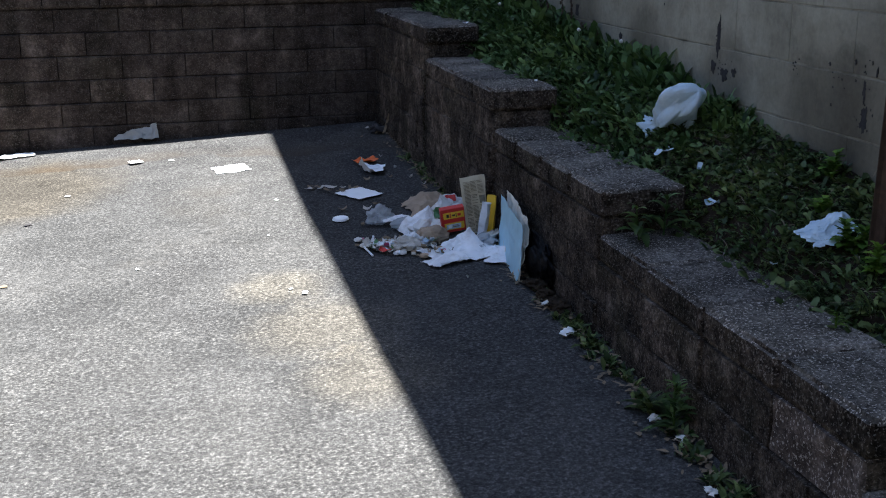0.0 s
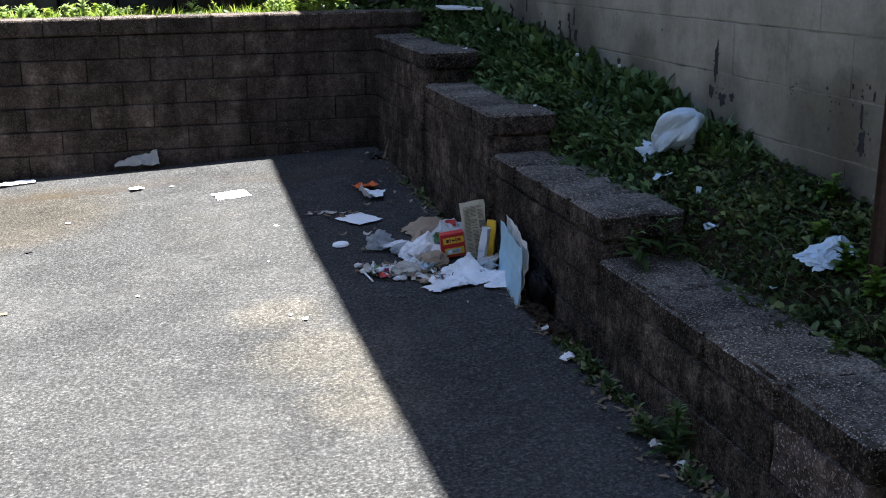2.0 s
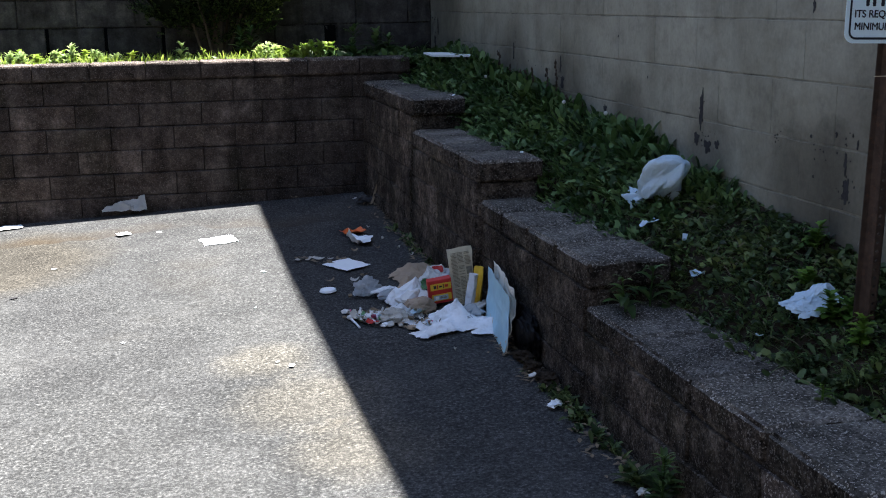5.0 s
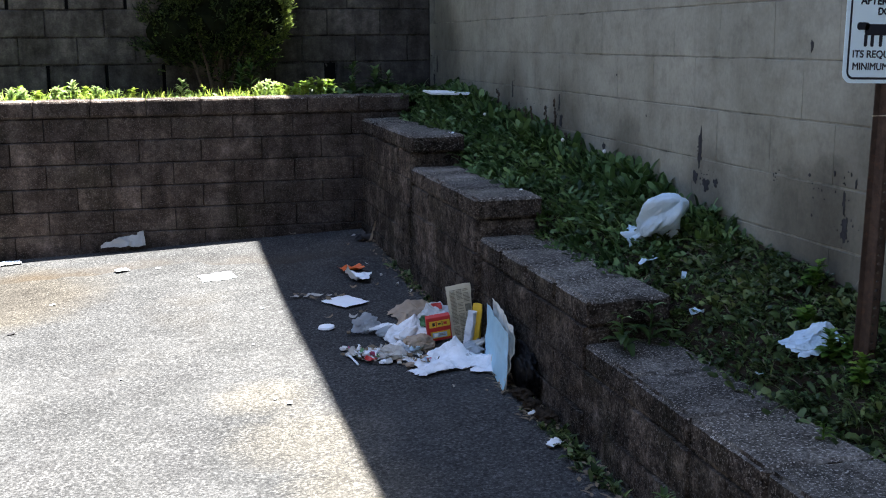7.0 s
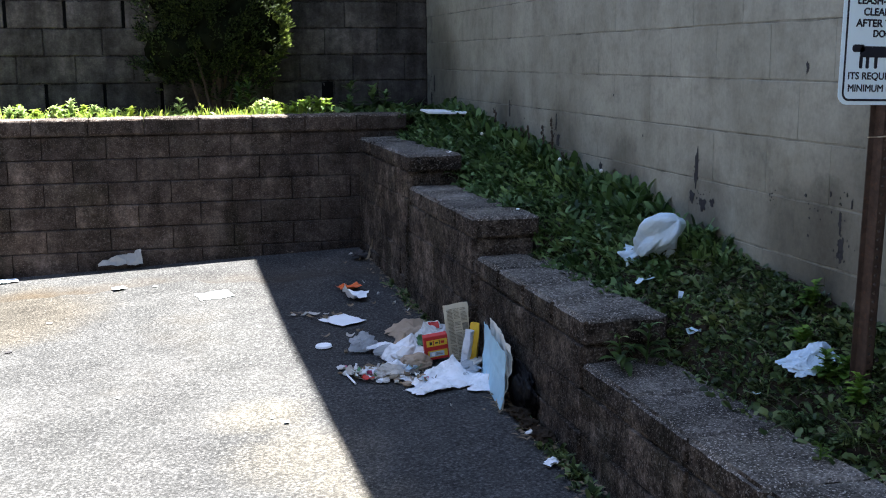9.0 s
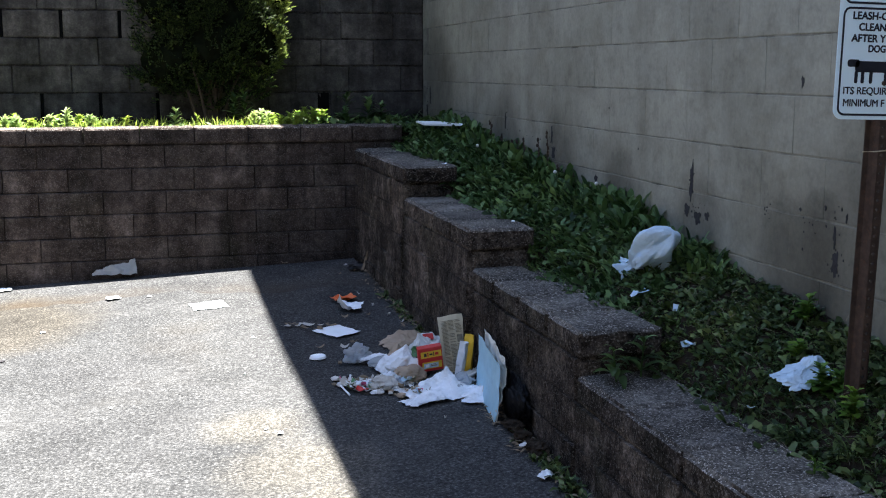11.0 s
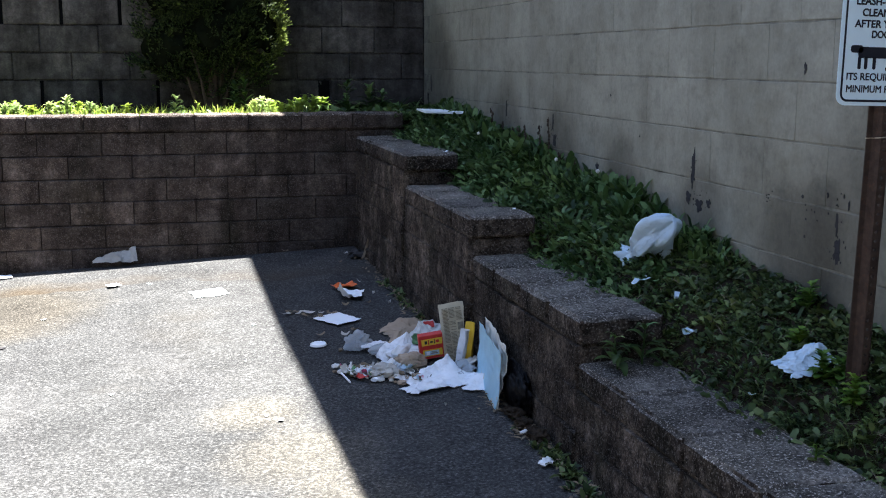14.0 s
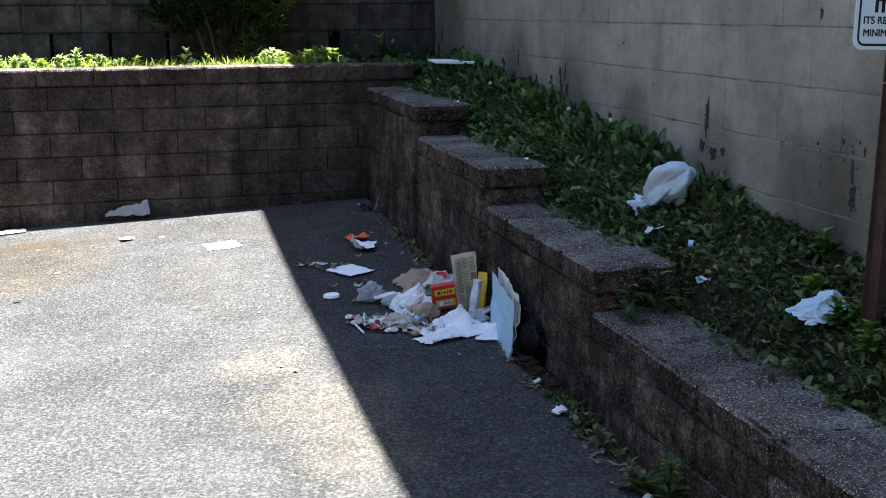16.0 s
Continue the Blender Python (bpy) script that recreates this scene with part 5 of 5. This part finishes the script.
def litter_on_ground():
    lay("flat_paper", sheet(0.16, 0.215, 1, 0.0012, 0.0, 10, 0.006), M_PAPER, "flat white paper lying on the shaded asphalt", "paper", on_ground(-0.47, -2.02, 0.004, 28))
    lay("orange_wrapper", sheet(0.14, 0.09, 2, 0.016, 0.01, 12, 0.012), M_ORANGE, "crumpled orange snack wrapper on the asphalt", "wrapper", on_ground(-0.315, -1.31, 0.002, 15))
    lay("crumpled_tissue", sheet(0.15, 0.16, 3, 0.016, 0.01, 14, 0.012, corner=0.05), M_PAPER, "crumpled white tissue beside the orange wrapper", "tissue", on_ground(-0.32, -1.55, 0.003, 160))
    bm = bmesh.new()
    bmesh.ops.create_cone(bm, cap_ends=True, segments=28, radius1=0.042, radius2=0.038, depth=0.010)
    bmesh.ops.inset_region(bm, faces=[f for f in bm.faces if f.normal.z > 0.9], thickness=0.006, depth=-0.005)
    lay("cup_lid", bm, M_PAPER, "round white plastic cup lid on the asphalt", "lid", on_ground(-0.635, -2.47, 0.006, 0, 0, 0))
    # twigs and dry leaves in a short line
    rng = random.Random(77)
    for k in range(12):
        x, y = -0.72 + 0.022 * k + rng.uniform(-0.01, 0.01), -1.80 - 0.012 * k + rng.uniform(-0.06, 0.06)
        lay("dry_leaf", sheet(rng.uniform(0.03, 0.07), rng.uniform(0.012, 0.03), 300 + k, 0.006, 0.004, 5, 0.006, 0.001), M_LEAF_DRY if k % 3 else M_DIRTYSHEET, "curled dry brown leaf on the asphalt", "leaf", on_ground(x, y, 0.001, rng.uniform(0, 180)), "dry leaves on the asphalt")
    spots = [(-0.18, -1.55, 0.03), (-0.25, -1.75, 0.035), (-0.14, -1.8, 0.03), (-0.38, -1.75, 0.045), (-0.10, -1.95, 0.03), (-0.60, -2.3, 0.05), (-0.48, -2.35, 0.05), (-0.42, -2.28, 0.05), (-0.40, -2.75, 0.03), (-0.55, -2.62, 0.04), (-0.27, -3.55, 0.012), (-0.52, -0.10, 0.05), (-0.14, -0.35, 0.04), (-0.22, -0.6, 0.03), (-0.2, -1.2, 0.025), (-0.11, -1.4, 0.03)]
    for k, (x, y, s) in enumerate(spots):
        lay("leaf_scrap", sheet(s * 0.85, s * 0.45, 330 + k, 0.008, 0.01, 5, 0.008, 0.001), M_LEAF_DRY if k % 2 else M_DIRTYSHEET, "small curled scrap on the shaded asphalt", "scrap", on_ground(x, y, 0.001, rng.uniform(0, 180)), "scraps in the shade")
    # in the sun
    lay("pale_card", sheet(0.20, 0.18, 5, 0.0012, 0.0, 10, 0.016, 0.0004), M_PAPER, "flat pale card lying on the sunny asphalt", "card", on_ground(-1.09, -1.12, -0.003, 10))
    lay("round_card", sheet(0.08, 0.07, 6, 0.003, 0.0, 8, 0.01), M_PAPER, "small round white card in the sun", "card", on_ground(-1.645, -0.71, 0.002, 20))
    lay("paper_strip", sheet(0.26, 0.10, 7, 0.006, 0.0, 10, 0.01), M_PAPER, "torn white paper strip near the low wall", "paper", on_ground(-2.42, -0.19, 0.002, 12))
    for k, (x, y, s, m) in enumerate([(-2.0, -1.41, 0.03, M_PAPER), (-2.154, -1.938, 0.04, M_DARKP), (-0.93, -3.467, 0.035, M_PAPER), (-0.90, -1.95, 0.03, M_PAPER), (-1.43, -0.73, 0.03, M_PAPER), (-2.17, -2.93, 0.06, M_LEAF_DRY), (-0.98, -3.4, 0.018, M_PAPER), (-1.0, -2.6, 0.014, M_PAPER), (-1.6, -2.9, 0.02, M_PAPER)]):
        lay("ground_scrap", sheet(s, s * 0.6, 350 + k, 0.001, 0.001, 5, 0.005, 0.001), m, "tiny torn scrap lying on the sunny asphalt", "scrap", on_ground(x, y, -0.003, 37 * k), "scraps in the sun")
    # a dirty sheet of packaging propped at the foot of the low wall
    bm = sheet(0.29, 0.125, 8, 0.016, 0.0, 24, 0.01, taper=0.2)
    lay("packaging_sheet", bm, M_CLOUDY, "dirty crushed clear packaging propped against the low wall", "packaging", Matrix.Translation((-1.65, -0.085, 0.075)) @ pose(0, 0, 0, 46, -9, 0))
    # dark scrap in the corner
    lay("torn_shoe_scrap", lump(0.05, 0.045, 0.03, 9, 0.5, 5, True, 3), M_DARKP, "torn dark scrap in the corner of the yard", "scrap", on_ground(-0.09, -0.47))
    lay("grey_strip", sheet(0.13, 0.016, 10, 0.006, 0.02, 8, 0.005), M_LEAF_DRY, "bent grey strip standing at the wall's foot", "strip", Matrix.Translation((-0.03, -0.5, 0.15)) @ pose(0, 0, 0, 60, -70, 20))
    lay("white_scrap", crushed(0.06, 0.035, 14, 0.02, 12, (0, 0), 0.016), M_PAPER, "white paper scrap at the wall's foot", "paper", on_ground(-0.085, -4.25, 0.004, 30))
    for k, (x, y, r) in enumerate([(-0.03, -3.76, 0.035), (-0.04, -3.86, 0.025), (-0.035, -4.02, 0.03), (-0.03, -3.95, 0.02), (-0.05, -3.70, 0.02)]):
        lay("soil_clod", lump(r * 1.2, r * 1.4, r * 0.7, 500 + k, 0.7, 5, True, 3), M_SOIL, "clod of dark soil and roots at the wall's foot", "soil", on_ground(x, y, -0.002), "clods of soil")
    for k, (x, y) in enumerate([(-0.07, -4.98), (-0.05, -5.12), (-0.10, -5.42), (-0.06, -3.95)]):
        lay("white_scrap", crushed(0.036, 0.024, 380 + k, 0.014, 10, (0, 0), 0.014), M_NAPKIN, "white paper scrap at the wall's foot", "paper", on_ground(x, y, 0.004, 50 * k))


def litter_pile():
    """The heap of rubbish by the stepped wall."""
    lay("clear_bag", lump(0.062, 0.042, 0.045, 20, 0.6, 4.5, True, 4), M_CLEAR, "crumpled cloudy clear plastic bag beside the heap", "plastic bag", on_ground(-0.46, -2.60, 0.0, 20))
    lay("brown_bag", crushed(0.23, 0.17, 21, 0.06, 40, (0.1, 0.0)), M_KRAFT, "crumpled brown paper bag in the heap", "paper bag", on_ground(-0.18, -2.36, 0, 15))
    lay("brown_bag", crushed(0.15, 0.12, 22, 0.06, 36, (0.0, 0.0)), M_KRAFT, "small crumpled brown paper bag in the heap", "paper bag", on_ground(-0.27, -2.66, 0.02, 40))
    food = thing("food_bag", "white printed food bag in the heap", "food bag", at=on_ground(-0.095, -2.52))
    part("body", lump(0.065, 0.06, 0.045, 23, 0.45, 4), M_NAPKIN, food)
    part("print", sheet(0.05, 0.035, 24, 0.006, 0.0, 6, 0.004), M_RED, food, "red print").matrix_basis = pose(-0.005, -0.045, 0.075, 50)
    # the red and yellow box, standing askew
    carton = thing("snack_box", "red and yellow cardboard snack box standing in the heap", "box", at=on_ground(-0.17, -2.92, 0.012, -4, 10, -6))
    bm = bmesh.new()
    box(bm, -0.056, 0.056, 0.0, 0.035, 0.0, 0.12, 0.002)
    part("body", bm, M_RED, carton)
    for x0, x1, z0, z1, m in ((-0.044, 0.052, 0.070, 0.102, M_YELLOWP), (-0.042, 0.05, 0.014, 0.048, M_YELLOWP), (-0.034, 0.034, 0.018, 0.042, M_SKYP), (-0.030, -0.018, 0.078, 0.094, M_DARKP), (-0.014, -0.009, 0.075, 0.098, M_RED), (-0.004, 0.010, 0.082, 0.090, M_DARKP), (0.014, 0.018, 0.076, 0.097, M_DARKP), (0.022, 0.038, 0.080, 0.093, M_RED), (-0.026, -0.010, 0.022, 0.038, M_PAPER), (-0.004, 0.026, 0.026, 0.031, M_INK), (-0.004, 0.022, 0.034, 0.037, M_INK)):
        bm = bmesh.new()
        y = -0.0012 if m is M_YELLOWP else -0.0022 if m in (M_SKYP, M_DARKP, M_RED) else -0.0032
        box(bm, x0, x1, y, 0.001, z0, z1)
        part("print", bm, m, carton)
    # a folded newspaper page leaning on the wall
    news = thing("newspaper_page", "yellowed printed page standing upright in the heap", "newspaper", at=Matrix.Translation((-0.046, -2.90, 0.005)) @ pose(0, 0, 0, 0, -7, -6))
    rng = random.Random(3)
    bm = sheet(0.118, 0.275, 26, 0.004, 0.004, 12, 0.002)
    bmesh.ops.transform(bm, verts=bm.verts[:], matrix=pose(0, 0, 0.138, 83))
    part("page", bm, M_NEWS, news)
    bm = bmesh.new()
    for c in range(3):
        for r in range(38):
            if 19 < r < 27 and c == 2 or rng.random() < 0.08:
                continue
            x0 = -0.046 + 0.032 * c
            z = 0.022 + 0.0062 * r
            box(bm, x0, x0 + rng.uniform(0.024, 0.029), -0.0145 + 0.123 * (z - 0.138), -0.0125 + 0.123 * (z - 0.138), z, z + 0.0022)
    part("print", bm, M_INK, news, "grey columns of print")
    bm = bmesh.new()
    box(bm, 0.020, 0.046, -0.0165, -0.0125, 0.150, 0.185)
    part("picture", bm, M_INK, news, "brown printed picture")
    lay("magazine", sheet(0.07, 0.20, 27, 0.006, 0.02, 10, 0.003), M_YELLOWP, "folded yellow magazine standing in the heap", "magazine", Matrix.Translation((0.0, -3.0, 0.105)) @ pose(0, 0, 0, 84, 0, -72))
    lay("white_leaflet", sheet(0.045, 0.17, 28, 0.010, 0.03, 14, 0.008), M_CRUSHED, "folded white leaflet beside the yellow magazine", "leaflet", Matrix.Translation((-0.035, -3.02, 0.095)) @ pose(0, 0, 0, 84, 5, -66))
    # the pale blue board standing along the wall
    board = thing("blue_board", "pale blue card board standing on edge by the wall", "board", at=Matrix.Translation((-0.05, -3.40, 0.0)) @ pose(0, 0, 0, 0, 4, -7))
    bm = sheet(0.24, 0.52, 29, 0.003, 0.006, 20, 0.010, 0.0015)
    bmesh.ops.transform(bm, verts=bm.verts[:], matrix=pose(0, 0, 0.118, 0, -90, 0))
    for v in bm.verts:
        v.co.z += 0.03 * v.co.y
    part("face", bm, M_BLUE, board)
    bm = sheet(0.255, 0.52, 30, 0.010, 0.006, 24, 0.016, 0.002)
    bmesh.ops.transform(bm, verts=bm.verts[:], matrix=pose(0.024, 0.0, 0.13, 0, -86, 0))
    for v in bm.verts:
        v.co.z += 0.03 * v.co.y
    part("back", bm, M_BOARDBACK, board, "white and tan backing sheet")
    lay("black_bag", lump(0.030, 0.14, 0.10, 31, 0.42, 3.0, True, 5), M_BLACKBAG, "black plastic bag wedged between board and wall", "bag", on_ground(-0.012, -3.68, 0, 0, 0, 2.5), smooth=True)
    # white papers at the front: one large crushed sheet, smaller ones, and a sheet curled into an arch behind
    for k, (x, y, w, d, rz, high, peak, m, h) in enumerate([(-0.20, -3.20, 0.33, 0.22, 14, 0.066, (0.15, 0.30), M_CRUSHED, -0.004), (-0.055, -3.34, 0.17, 0.12, -6, 0.03, (0.0, 0.2), M_CRUSHED, 0.0), (-0.31, -3.29, 0.16, 0.10, 24, 0.022, (0.2, 0.1), M_CRUSHED, 0.0),
                                                             (-0.39, -2.66, 0.13, 0.06, -8, 0.03, (0.1, 0.0), M_CRUSHED, 0.02), (-0.14, -2.60, 0.15, 0.13, 40, 0.08, (0.0, 0.0), M_NAPKIN, 0.02), (-0.10, -3.16, 0.13, 0.10, 30, 0.05, (0.1, 0.1), M_CLEAR, 0.02)]):
        lay("crumpled_paper", crushed(w, d, 40 + k, high, 56 if k == 0 else 34, peak), m, "crumpled white paper in the heap" if m is not M_CLEAR else "crushed clear film by the magazine", "paper", on_ground(x, y, 0.002 + h, rz), "white papers in the heap")
    lay("curled_paper", crushed(0.20, 0.10, 52, 0.05, 40, (0.1, 0.1), 0.014, 0.075), M_CRUSHED, "white paper curled into an arch over the heap", "paper", on_ground(-0.30, -2.80, 0.0, 8), "white papers in the heap")
    lay("torn_leaflet", crushed(0.11, 0.09, 53, 0.05, 26, (0.0, 0.1)), M_GREENP, "torn green and white leaflet in the heap", "leaflet", on_ground(-0.20, -2.76, 0.05, 20))
    for k, (x, y, r, h) in enumerate([(-0.43, -3.06, 0.058, 0.0), (-0.48, -2.98, 0.025, 0.0), (-0.24, -2.82, 0.05, 0.0), (-0.33, -2.95, 0.03, 0.0), (-0.61, -2.86, 0.018, 0.0)]):
        lay("crumpled_napkin", lump(r, r * 0.9, r * 0.55, 60 + k, 0.55, 5, True, 3), M_NAPKIN if k else M_DIRTYSHEET, "crumpled soiled napkin in the heap", "napkin", on_ground(x, y, h, 40 * k), "napkins in the heap")
    for k, (x, y, ln, r, rz, m, lab) in enumerate([(-0.30, -2.80, 0.20, 0.045, 70, M_NAPKIN, "crumpled white food bag in the heap"), (-0.36, -2.72, 0.16, 0.035, 20, M_CLEAR, "crushed clear wrapper in the heap"), (-0.20, -2.86, 0.15, 0.035, -30, M_NAPKIN, "small white napkin bag in the heap"),
                                                (-0.05, -3.10, 0.15, 0.035, 40, M_DIRTYSHEET, "grimy plastic wrapper by the magazine"), (-0.50, -2.95, 0.10, 0.022, 10, M_LEAF_DRY, "brown scrap of bag in the heap"), (-0.12, -2.66, 0.2, 0.05, 120, M_NAPKIN, "crumpled white food bag in the heap")]):
        lay("food_wrapper", carrier(ln, r, 90 + k, 0.9, 0.55, 18, 30, 0.9), m, lab, "wrapper", on_ground(x, y, 0.0, rz), "wrappers in the heap")
    bm = bmesh.new()
    tube(bm, [(-0.075, 0, 0.004), (0, 0, 0.005), (0.075, 0, 0.004)], [0.0045] * 3, 8)
    lay("paper_straw", bm, M_PAPER, "white straw at the edge of the heap", "straw", on_ground(-0.597, -3.04, 0.002, -84))
    lay("brown_napkin", lump(0.075, 0.05, 0.042, 55, 0.3, 3.0, True, 4), M_KRAFT, "folded brown paper napkin in the heap", "napkin", on_ground(-0.285, -2.95, -0.012, 8))
    lay("crumpled_tissue", crushed(0.115, 0.10, 57, 0.055, 40, (0.0, 0.0), 0.03), M_CRUSHED, "crumpled white tissue in the heap", "tissue", on_ground(-0.40, -3.02, 0.0, 20))
    # mixed crumbs of food, foil and packaging
    rng = random.Random(8)
    mats = [M_KRAFT, M_NAPKIN, M_LEAF_DRY, M_DIRTYSHEET, M_CRUSHED, M_LEAF_DRY, M_STEM, M_KRAFT, M_NAPKIN, M_CLEAR, M_DIRTYSHEET, M_CRUSHED, M_STRAW, M_PINK, M_GREENP, M_SKYP, M_RED]
    for k in range(135):
        t = rng.random()
        x, y = -0.60 + 0.32 * t + rng.uniform(-0.03, 0.03), -2.92 - 0.20 * rng.random() * (0.5 + t) - 0.06 * t
        s = rng.uniform(0.010, 0.034)
        m = rng.choice(mats)
        if rng.random() < 0.35:
            lay("food_scrap", lump(s * 0.6, s * 0.5, s * 0.35, 400 + k, 0.6, 4, True, 2), mats[k % 6], "soggy scrap of food packaging in the heap", "scrap", on_ground(x, y, 0, rng.uniform(0, 180)), "scraps in the heap")
        else:
            lay("torn_scrap", sheet(s * 1.7, s * (0.35 + 0.4 * (k % 3)), 400 + k, 0.010, 0.012, 7, 0.010), m, "torn scrap of packaging in the heap", "scrap", on_ground(x, y, 0.008, rng.uniform(0, 180), rng.uniform(-20, 20)), "scraps in the heap")


def litter_in_planter():
    bag = thing("white_bag", "white plastic carrier bag puffed up on the weeds", "bag", at=pose(0.545, -3.80, soil_z(0.545, -3.80) + 0.005))
    lie = pose(0, 0, 0.01, 0, 0, 118) @ pose(0, 0, 0, 0, 38, 0)
    bm = carrier(0.29, 0.082, 5, 0.34, 0.85, 44, 84, lumpy=0.75)
    bmesh.ops.transform(bm, verts=bm.verts[:], matrix=lie)
    part("body", bm, M_BAG, bag, smooth=True)
    for s in (-1, 1):
        bm = bmesh.new()
        tube(bm, [lie @ Vector(p) for p in ((0.12, s * 0.02, 0.085), (0.165, s * 0.035, 0.10), (0.185, s * 0.01, 0.09), (0.16, -s * 0.004, 0.07), (0.12, -s * 0.01, 0.07))], [0.010, 0.006, 0.005, 0.006, 0.010], 7)
        part("handle", bm, M_BAG, bag)
    lay("white_sheet", crushed(0.16, 0.10, 72, 0.034, 34, (0.25, 0.1), 0.03), M_BAG, "crumpled white plastic sheet caught on the weeds", "plastic sheet", Matrix.Translation((0.47, -4.95, soil_z(0.47, -4.95) + 0.045)) @ pose(0, 0, 0, 18, -12, 8))
    lay("foam_tray", sheet(0.28, 0.21, 73, 0.001, 0.0, 12, 0.006, 0.012), M_PAPER, "flat white foam tray lying on the weeds", "tray", Matrix.Translation((0.53, -0.32, soil_z(0.53, -0.32) + 0.085)) @ pose(0, 0, 0, 3, 2, 4))
    for k, (x, y, s) in enumerate([(0.40, -3.93, 0.055), (0.42, -4.19, 0.022), (0.385, -4.36, 0.036), (0.33, -4.90, 0.018)]):
        lay("planter_scrap", sheet(s * 1.3, s * 0.9, 390 + k, 0.02, 0.01, 10, 0.03, taper=0.4), M_BAG, "white scrap of paper among the weeds", "paper", Matrix.Translation((x, y, soil_z(x, y) + 0.035)) @ pose(0, 0, 0, 10, -15, 60 * k), "scraps in the planter")
    lay("cap_scrap", sheet(0.03, 0.015, 398, 0.004, 0.004, 5, 0.004), M_PAPER, "tiny pale scrap lying on the cap stone", "scrap", pose(0.25, -1.52, 0.862, 0, 0, 20), "scraps on the caps")
    lay("cap_scrap", sheet(0.03, 0.015, 399, 0.004, 0.004, 5, 0.004), M_PAPER, "tiny pale scrap lying on the cap stone", "scrap", pose(0.27, -2.75, 0.683, 0, 0, 70), "scraps on the caps")


sign()
litter_on_ground()
litter_pile()
litter_in_planter()
